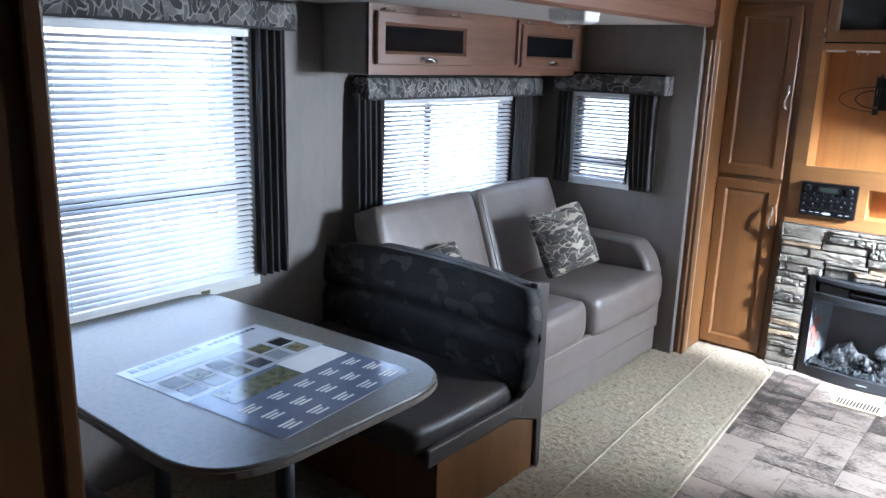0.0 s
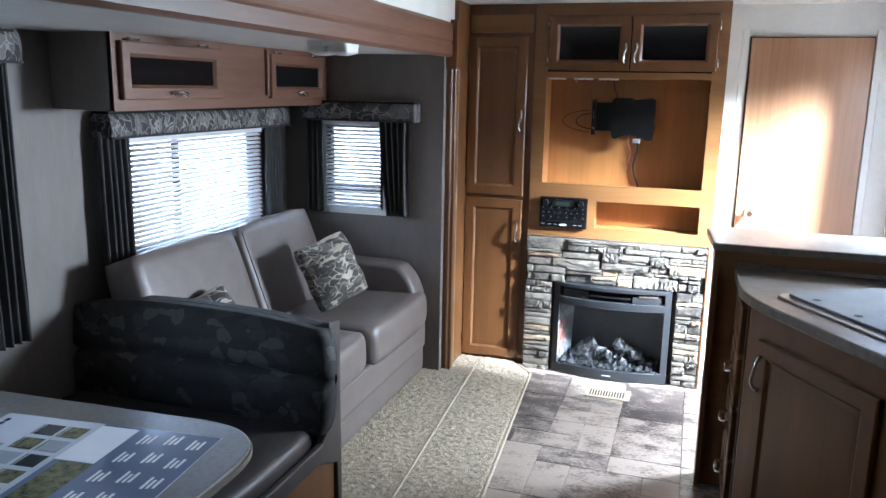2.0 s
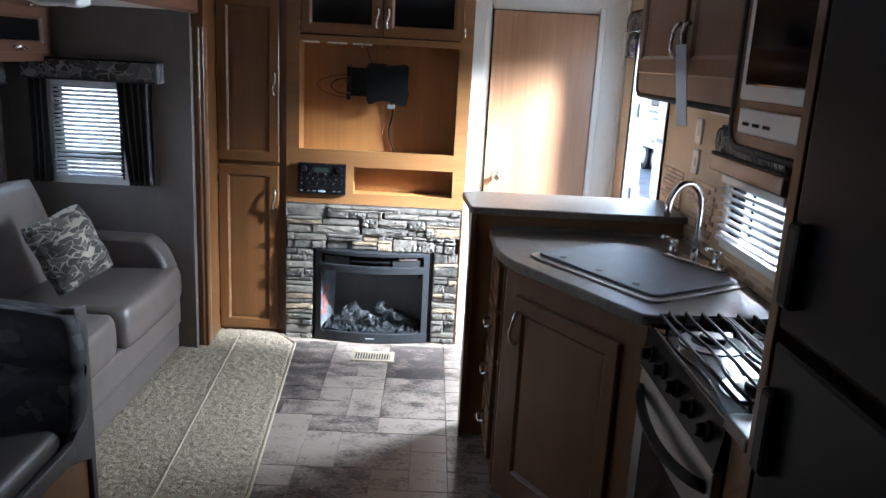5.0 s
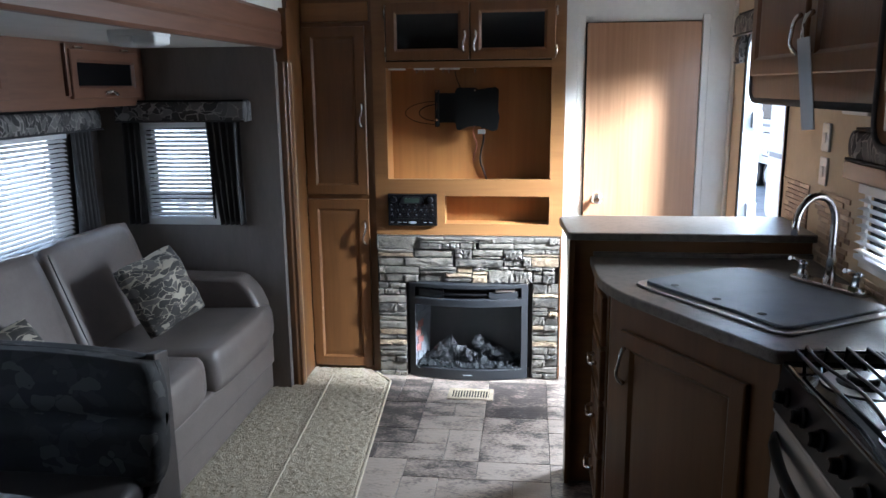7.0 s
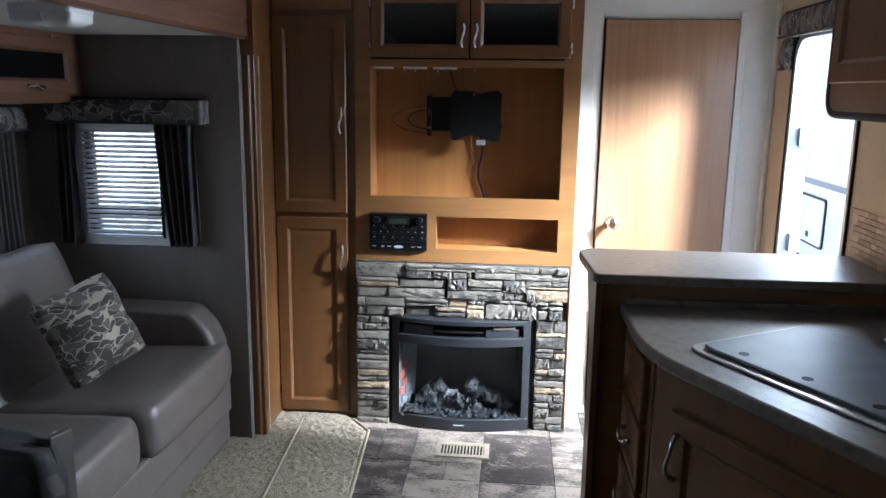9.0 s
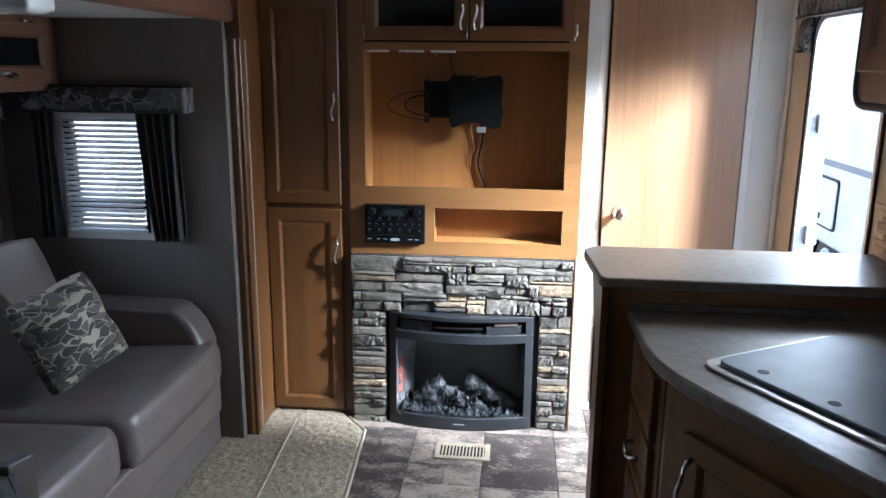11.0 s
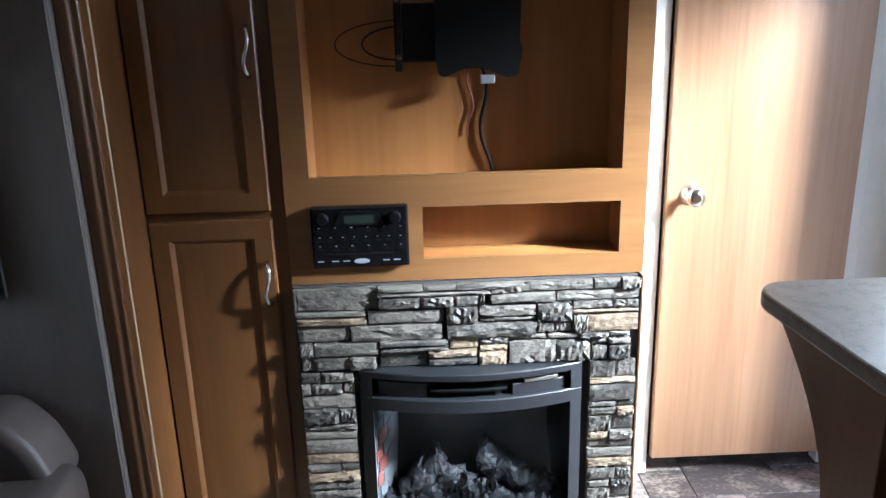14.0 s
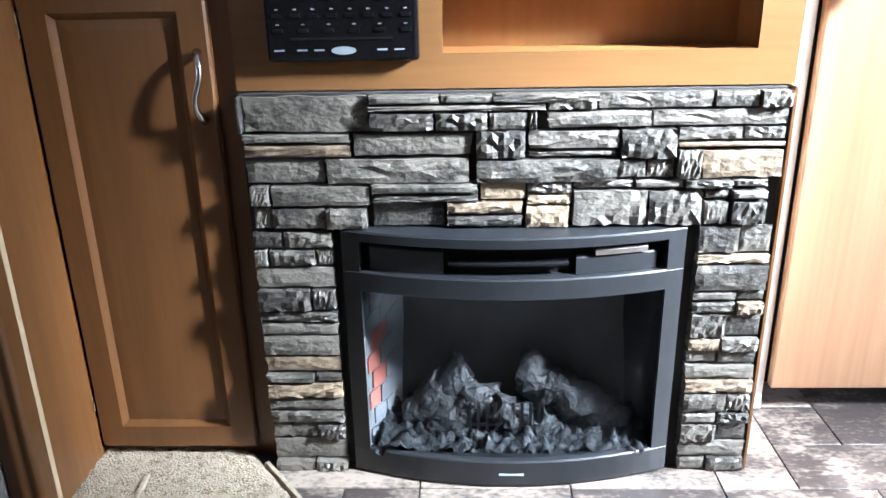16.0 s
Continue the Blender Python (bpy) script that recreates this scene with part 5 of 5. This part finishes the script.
st = thing("gas_range", (0.8, 1.92, 0), "black and stainless gas range with wire grates", "stove")
part("body", box(0.59, EX - 0.003, 1.625, 2.228, 0.03, 0.885), BLACK, st)
part("cooktop", box(0.575, EX - 0.003, 1.622, 2.230, 0.886, 0.915, 0.006), SMOKED, st)
part("control_panel", prism([(0.560, 0.795), (0.589, 0.795), (0.589, 0.9), (0.574, 0.905)], "y", 1.625, 2.228), BLACK, st, "black control panel")
for k in range(5):
    part("knob", move(lathe([(0.024, 0), (0.024, 0.006), (0.017, 0.010), (0.015, 0.028), (0.011, 0.031)], 18), Matrix.Translation((0.566, 1.70 + 0.113 * k, 0.85)) @ pose(0, 0, 0, 0, -83, 0)), BLACK, st)
od = part("oven_door", box(0.562, 0.589, 1.632, 2.222, 0.20, 0.785, 0.006), STEEL, st, "stainless oven door")
part("window", box(0.5605, 0.5625, 1.72, 2.135, 0.33, 0.63), SMOKED, od, "dark oven window")
hd = [(0.562 - 0.035 * math.sin(math.pi * k / 14) ** 0.5, 1.66 + 0.53 * k / 14, 0.735 - 0.03 * math.sin(math.pi * k / 14)) for k in range(15)]
part("handle", tube(hd, 0.014, 10), BLACK, od, "black bowed handle", True)
part("drawer", box(0.566, 0.589, 1.632, 2.222, 0.05, 0.19, 0.004), BLACK, st)
part("vent_strip", box(0.559, 0.5615, 1.632, 2.222, 0.788, 0.794), STEEL, st)
for cx, cy in ((0.70, 1.77), (0.70, 2.08), (0.89, 1.92)):
    bn = part("burner", move(lathe([(0.055, 0.0), (0.055, 0.006), (0.034, 0.008), (0.034, 0.02), (0.030, 0.024)], 20), pose(cx, cy, 0.915)), BLACK, st)
    part("drip_ring", move(lathe([(0.085, 0), (0.088, 0.003), (0.06, 0.005)], 24), pose(cx, cy, 0.9152)), STEEL, bn)
for x0, x1 in ((0.600, 0.785), (0.795, 0.980)):
    g = part("grate", tube([(x0, 1.645, 0.945), (x1, 1.645, 0.945), (x1, 2.215, 0.945), (x0, 2.215, 0.945), (x0, 1.645, 0.945)], 0.005, 6), BLACK, st, "black wire grate", True)
    for k in range(4):
        x = x0 + (x1 - x0) * (k + 0.5) / 4
        c = (x0 + x1) / 2
        run = [(x, 1.632, 0.916), (x, 1.645, 0.950)] + [(x + (x - c) * 0.25 * math.sin(math.pi * j / 8) * math.cos(math.pi * j / 4), 1.645 + 0.57 * j / 8, 0.953) for j in range(1, 8)] + [(x, 2.215, 0.956), (x, 2.226, 0.916)]
        part("grate_wire", tube(run, 0.0044, 6), BLACK, g, "", True)

fg = thing("refrigerator", (0.8, 1.05, 0), "black two-door refrigerator in a dark wood surround", "refrigerator")
part("surround", box(0.565, EX - 0.003, 1.47, 1.502, 0.0, CZ - 0.002, 0.002), OAK, fg, "wood side panel")
part("body", box(0.60, EX - 0.003, 0.60, 1.468, 0.0, CZ - 0.002), OAK, fg)
for z0, z1 in ((0.28, 1.16), (1.18, 1.78)):
    fd = part("door", box(0.560, 0.599, 0.70, 1.455, z0, z1, 0.012), BLACK, fg, "black glossy door")
    part("handle", box(0.535, 0.561, 1.38, 1.43, z1 - 0.24 if z0 < 1 else z0 + 0.05, z1 - 0.08 if z0 < 1 else z0 + 0.2, 0.01), BLACK, fd)

fil = thing("filler_cabinet", (0.8, 1.53, 0), "narrow stained-wood base cabinet beside the range", "cabinet")
part("carcass", box(0.585, EX - 0.003, 1.504, 1.620, 0.0, 0.90, 0.002), OAK, fil)
part("top", box(0.562, EX - 0.003, 1.504, 1.621, 0.901, 0.934, 0.005), LAMINATE, fil, "brown laminate top")

ku = thing("kitchen_cabinet", (0.87, 2.8, 1.52), "stained-wood kitchen wall cabinet with two framed doors", "cabinet")
kp = rounded([(3.315, CZ - 0.003), (3.315, 1.515), (2.165, 1.515), (2.165, CZ - 0.003)], [0, 0.06, 0, 0], 6)
part("carcass", prism(kp, "x", 0.742, EX - 0.002), OAK, ku)
for y, hy in ((3.275, 2.755), (2.69, 2.655)):
    d = panel_door(ku, (0.742, y, 1.60), (0, -1, 0), (-1, 0, 0), 0.545 if y > 3 else 0.50, 0.44)
    handle(d, (0.722, hy, 1.71), "z", (-1, 0, 0), 0.11)
part("edge_band", tube([(0.745, 3.316, CZ - 0.01)] + [(0.745, y, z) for y, z in kp[1:8]] + [(0.745, 2.166, 1.516)], 0.011, 8), PIPING, ku, "dark rounded edge band", True)
part("downlight", box(0.80, 0.90, 2.45, 2.62, 1.49, 1.514, 0.006), WHITE, ku, "small under-cabinet light")
tag = thing("hang_tag", (0.692, 2.64, 1.44), "pale cardboard tag hanging from a cabinet handle", "tag")
part("card", move(box(-0.002, 0.002, -0.022, 0.022, -0.25, 0, 0.0008), pose(0.692, 2.640, 1.695, -6, -4, 28)), PAPER, tag)
part("string", tube([(0.692, 2.640, 1.69), (0.690, 2.65, 1.73), (0.698, 2.655, 1.76)], 0.002, 5), WHITE, tag)

mw = thing("microwave", (0.85, 1.95, 1.48), "built-in microwave with a black door in a rounded wood surround", "microwave")
mwp = rounded([(2.162, CZ - 0.003), (2.162, 1.435), (1.504, 1.435), (1.504, CZ - 0.003)], [0, 0.07, 0, 0], 6)
part("surround", prism(mwp, "x", 0.70, EX - 0.002), OAK, mw)
part("edge_band", tube([(0.703, 2.162, CZ - 0.01)] + [(0.703, y, z) for y, z in mwp[1:8]] + [(0.703, 1.506, 1.436)], 0.011, 8), PIPING, mw, "dark rounded edge band", True)
part("front", box(0.686, 0.70, 1.53, 2.10, 1.555, 1.96, 0.006), WHITE, mw, "pale metal front")
part("door", box(0.680, 0.687, 1.55, 2.06, 1.59, 1.93, 0.004), SMOKED, mw, "black glass door")
hood = part("hood_panel", box(0.688, 0.70, 1.56, 2.09, 1.475, 1.535, 0.004), WHITE, mw, "white hood control strip")
for k in range(3):
    part("button", box(0.685, 0.689, 1.90 + 0.06 * k, 1.935 + 0.06 * k, 1.495, 1.503), INKDARK, hood)

window("window_4", "x", EX, SINKWIN, -1, "low kitchen window behind the sink")
blind("x", EX, SINKWIN, -1, "white slatted blind in the kitchen window", tilt=10, pitch=0.026)
part_box = thing("valance_box", (EX - 0.04, 2.6, 1.29), "wood box valance above the kitchen window", "valance")
part("board", box(EX - 0.075, EX - 0.002, 2.31, 2.90, 1.282, 1.338, 0.004), OAK_L, part_box)
valance("x", EX, 2.32, 2.89, 1.340, 1.43, -1, "leaf-print cloth valance over the kitchen window", 0.07)
sw = thing("switch_plate", (EX - 0.005, 3.27, 1.30), "white double switch plate on the tan wall", "switch")
for z in (1.265, 1.385):
    pl = part("plate", box(EX - 0.010, EX - 0.001, 3.215, 3.285, z - 0.05, z + 0.05, 0.004), WHITE, sw)
    part("rocker", box(EX - 0.014, EX - 0.0095, 3.237, 3.263, z - 0.018, z + 0.018, 0.002), WHITE, pl)

# ---- outside ----
gnd = solid("ground", box(-400, 400, -400, 400, -0.82, -0.72), GRAVEL, "pale gravel lot around the trailer", "ground", kind="structure")


def trailer(x, y, yaw, length, label, windows=True):
    t = thing("travel_trailer", (x, y, -0.72), label, "trailer", "parked trailers")
    M = pose(x, y, -0.72, 0, 0, yaw)
    part("body", move(prism(rounded([(-length / 2, 0.55), (length / 2, 0.55), (length / 2, 3.1), (-length / 2, 3.1)], 0.18), "y", 0, 2.4, 0.03), M), GELCOAT, t)
    for k in range(4):
        u = -length / 2 + 0.9 + k * (length - 1.2) / 4
        w = windows and part("window", move(prism(rounded([(u, 1.55), (u + 0.8, 1.55), (u + 0.8, 2.25), (u, 2.25)], 0.08), "y", -0.02, 0.0), M), SMOKED, t)
        if windows:
            part("window_frame", move(prism(rounded([(u - 0.03, 1.52), (u + 0.83, 1.52), (u + 0.83, 2.28), (u - 0.03, 2.28)], 0.09), "y", -0.012, 0.002), M), BLACK, w)
        c = part("hatch_seal", move(prism(rounded([(u + 0.2, 0.72), (u + 1.0, 0.72), (u + 1.0, 1.25), (u + 0.2, 1.25)], 0.06), "y", -0.014, 0.001), M), BLACK, t)
        part("hatch", move(prism(rounded([(u + 0.225, 0.745), (u + 0.975, 0.745), (u + 0.975, 1.225), (u + 0.225, 1.225)], 0.05), "y", -0.022, -0.013), M), GELCOAT, c)
        part("lock", move(box(u + 0.57, u + 0.63, -0.03, -0.021, 0.80, 0.86), M), BLACK, c)
    part("stripe", move(box(-length / 2 + 0.1, length / 2 - 0.1, -0.008, 0.001, 1.36, 1.42), M), TRIMGREY, t)
    for u in (-3.1, -2.3):
        w = part("wheel", move(lathe([(0.30, 0), (0.33, 0.03), (0.33, 0.19), (0.30, 0.22)], 24), M @ pose(u, 0.25, 0.33, 90)), BLACK, t)
        part("rim", move(lathe([(0.19, 0), (0.17, 0.01)], 20), M @ pose(u, 0.02, 0.33, 90)), ALU, w)
    return t


trailer(3.05, 7.0, -90, 8.0, "long white travel trailer parked outside the entry door", False)
trailer(5.2, 15.5, -86, 7.5, "white travel trailer parked further along the lot")
trailer(-6.2, 2.5, 92, 8.5, "white travel trailer parked beyond the dinette window")
trailer(-3.0, 13.0, 10, 7.0, "white travel trailer parked beyond the end window")
# outer skin and roof, so that the place is closed
solid("roof", box(WX - 0.1, EX + 0.1, -1.75, 5.3, CZ + 0.051, CZ + 0.10), GELCOAT, "white trailer roof skin", "roof", kind="structure")
solid("wall_nose", box(-1.4, EX, 5.25, 5.3, -0.02, CZ), PALE, "plain wall closing the front of the trailer", "wall", kind="structure")

# ---- floor: carpet, vent and vinyl tiles ----
cs = 0.010
CX1 = -0.775


def carpet_patch(name, pts_in, x0, x1, y0, y1, label):
    bm = bmesh.new()
    nx, ny = int((x1 - x0) / cs), int((y1 - y0) / cs)
    g = {}
    for j in range(ny + 1):
        for i in range(nx + 1):
            x, y = x0 + (x1 - x0) * i / nx, y0 + (y1 - y0) * j / ny
            if pts_in(x, y):
                e = 0.0 if not all(pts_in(x + a, y + b) for a, b in ((0.012, 0), (-0.012, 0), (0, 0.012), (0, -0.012))) else 1.0
                h = 0.006 + e * (0.006 + 0.008 * noise.noise(Vector((x * 60, y * 60, 0))) + random.uniform(-0.004, 0.004)) - (0.012 if not e else 0)
                g[i, j] = bm.verts.new((x + random.uniform(-0.002, 0.002), y + random.uniform(-0.002, 0.002), h))
    for j in range(ny):
        for i in range(nx):
            q = [g.get(k) for k in ((i, j), (i + 1, j), (i + 1, j + 1), (i, j + 1))]
            if all(q):
                bm.faces.new(q)
    return solid(name, bm, CARPET, label, "carpet", kind="structure", smooth=True)


def edge_x(y):
    return -0.640 - 0.150 * (y - 2.0) / 2.3


carpet_patch("carpet", lambda x, y: x < edge_x(y) + 0.004 and not (y > 4.28 and x > -0.795 - (y - 4.28) * 0.75), WX + 0.01, -0.60, 0.67, 4.445, "beige looped carpet of the slide-out area")
seam = thing("trim_carpet", (-1.0, 3.0, 0.01), "pale bound seams along the carpet edge", "trim", kind="structure")
part("seam", tube([(-0.955 - 0.14 * (k / 30 * 2.75) / 2.3, 1.60 + 2.75 * k / 30, 0.013) for k in range(31)], 0.006, 6), BINDING, seam)
part("edge_binding", tube([(edge_x(0.7 + 3.58 * k / 30), 0.7 + 3.58 * k / 30, 0.005) for k in range(31)] + [(-0.885, 4.40, 0.005)], 0.008, 6), BINDING, seam)

vt = thing("floor_vent", (-0.335, 4.14, 0.0), "beige metal floor heating vent with slots", "vent")
vb = bmesh.new()
X0, X1, Y0, Y1 = -0.455, -0.220, 4.068, 4.210
for a, b, c, d in ((X0, X1, Y0, Y0 + 0.025), (X0, X1, Y1 - 0.025, Y1), (X0, X0 + 0.022, Y0 + 0.025, Y1 - 0.025), (X1 - 0.022, X1, Y0 + 0.025, Y1 - 0.025)):
    box(a, b, c, d, 0.001, 0.006, bm=vb)
part("frame", vb, BINDING, vt)
# Thin black sheet under the slats, painting the shade of the duct.
part("duct_shade", box(X0 + 0.02, X1 - 0.02, Y0 + 0.023, Y1 - 0.023, 0.0005, 0.0015), MATTE, vt, "black sheet standing in for the shaded duct")
for k in range(13):
    x = X0 + 0.030 + k * 0.0145
    part("slat", box(x, x + 0.006, Y0 + 0.025, Y1 - 0.025, 0.0016, 0.0055), BINDING, vt)

fl = thing("floor", (0.2, 3.0, 0.0), "mottled purple-grey and cream slate-look vinyl tile floor", "floor", kind="structure")
U = 0.1525
meshes = {}


def tile_mesh(w, h):
    if (w, h) not in meshes:
        meshes[w, h] = mesh_of(box(0.0012, w * U - 0.0012, 0.0012, h * U - 0.0012, -0.012, 0.0, 0.0012, 1), "tile", TILE)
    return meshes[w, h]


fo = Vector(fl.location)
rest = bmesh.new()
filled = set()
NXT, NYT = 13, 42
TX0, TY0 = -0.86, -1.62
count = 0
for j in range(NYT - 1, -1, -1):
    for i in range(NXT):
        if (i, j) in filled:
            continue
        opts = [(2, 2), (2, 1), (1, 1), (2, 1), (1, 2), (1, 1), (2, 3)]
        random.shuffle(opts)
        for w, h in opts + [(1, 1)]:
            cells = [(i + a, j - b) for a in range(w) for b in range(h)]
            if all(0 <= c[0] < NXT and 0 <= c[1] < NYT and c not in filled for c in cells):
                break
        filled.update(cells)
        x, y = TX0 + i * U, TY0 + (j - h + 1) * U
        if y > 1.2 and count < 300:
            t = new("tile", tile_mesh(w, h))
            t.parent, t.location = fl, Vector((x, y, 0)) - fo
            count += 1
        else:
            box(x + 0.0012, x + w * U - 0.0012, y + 0.0012, y + h * U - 0.0012, -0.012, 0.0, bm=rest)
tagged(part("tile_field", rest, TILE, fl), kind="stuff")
ml = thing("tile_backsplash", (EX - 0.003, 3.0, 0.95), "brown and cream mosaic strip backsplash behind the worktop", "backsplash", kind="structure")
mms = [mesh_of(box(-0.005, 0, 0.0006, w - 0.0012, 0.0006, 0.0178, 0.001, 1), "tile", MOSAIC) for w in (0.04, 0.065, 0.10)]
for r in range(14):
    y, z = 2.24, 0.94 + r * 0.0185
    while y < 3.24:
        k = random.randrange(3)
        w = (0.04, 0.065, 0.10)[k]
        if not (y < 2.96 and y + w > 2.33 and z > 0.965):
            t = new("tile", mms[k])
            t.parent, t.location = ml, Vector((EX - 0.001, y, z)) - Vector(ml.location)
        y += w
for r in range(14):
    y, z = 3.38, 0.94 + r * 0.0185
    while y < 3.60:
        k = random.randrange(3)
        t = new("tile", mms[k])
        t.parent, t.location = ml, Vector((EX - 0.001, y, z)) - Vector(ml.location)
        y += (0.04, 0.065, 0.10)[k]
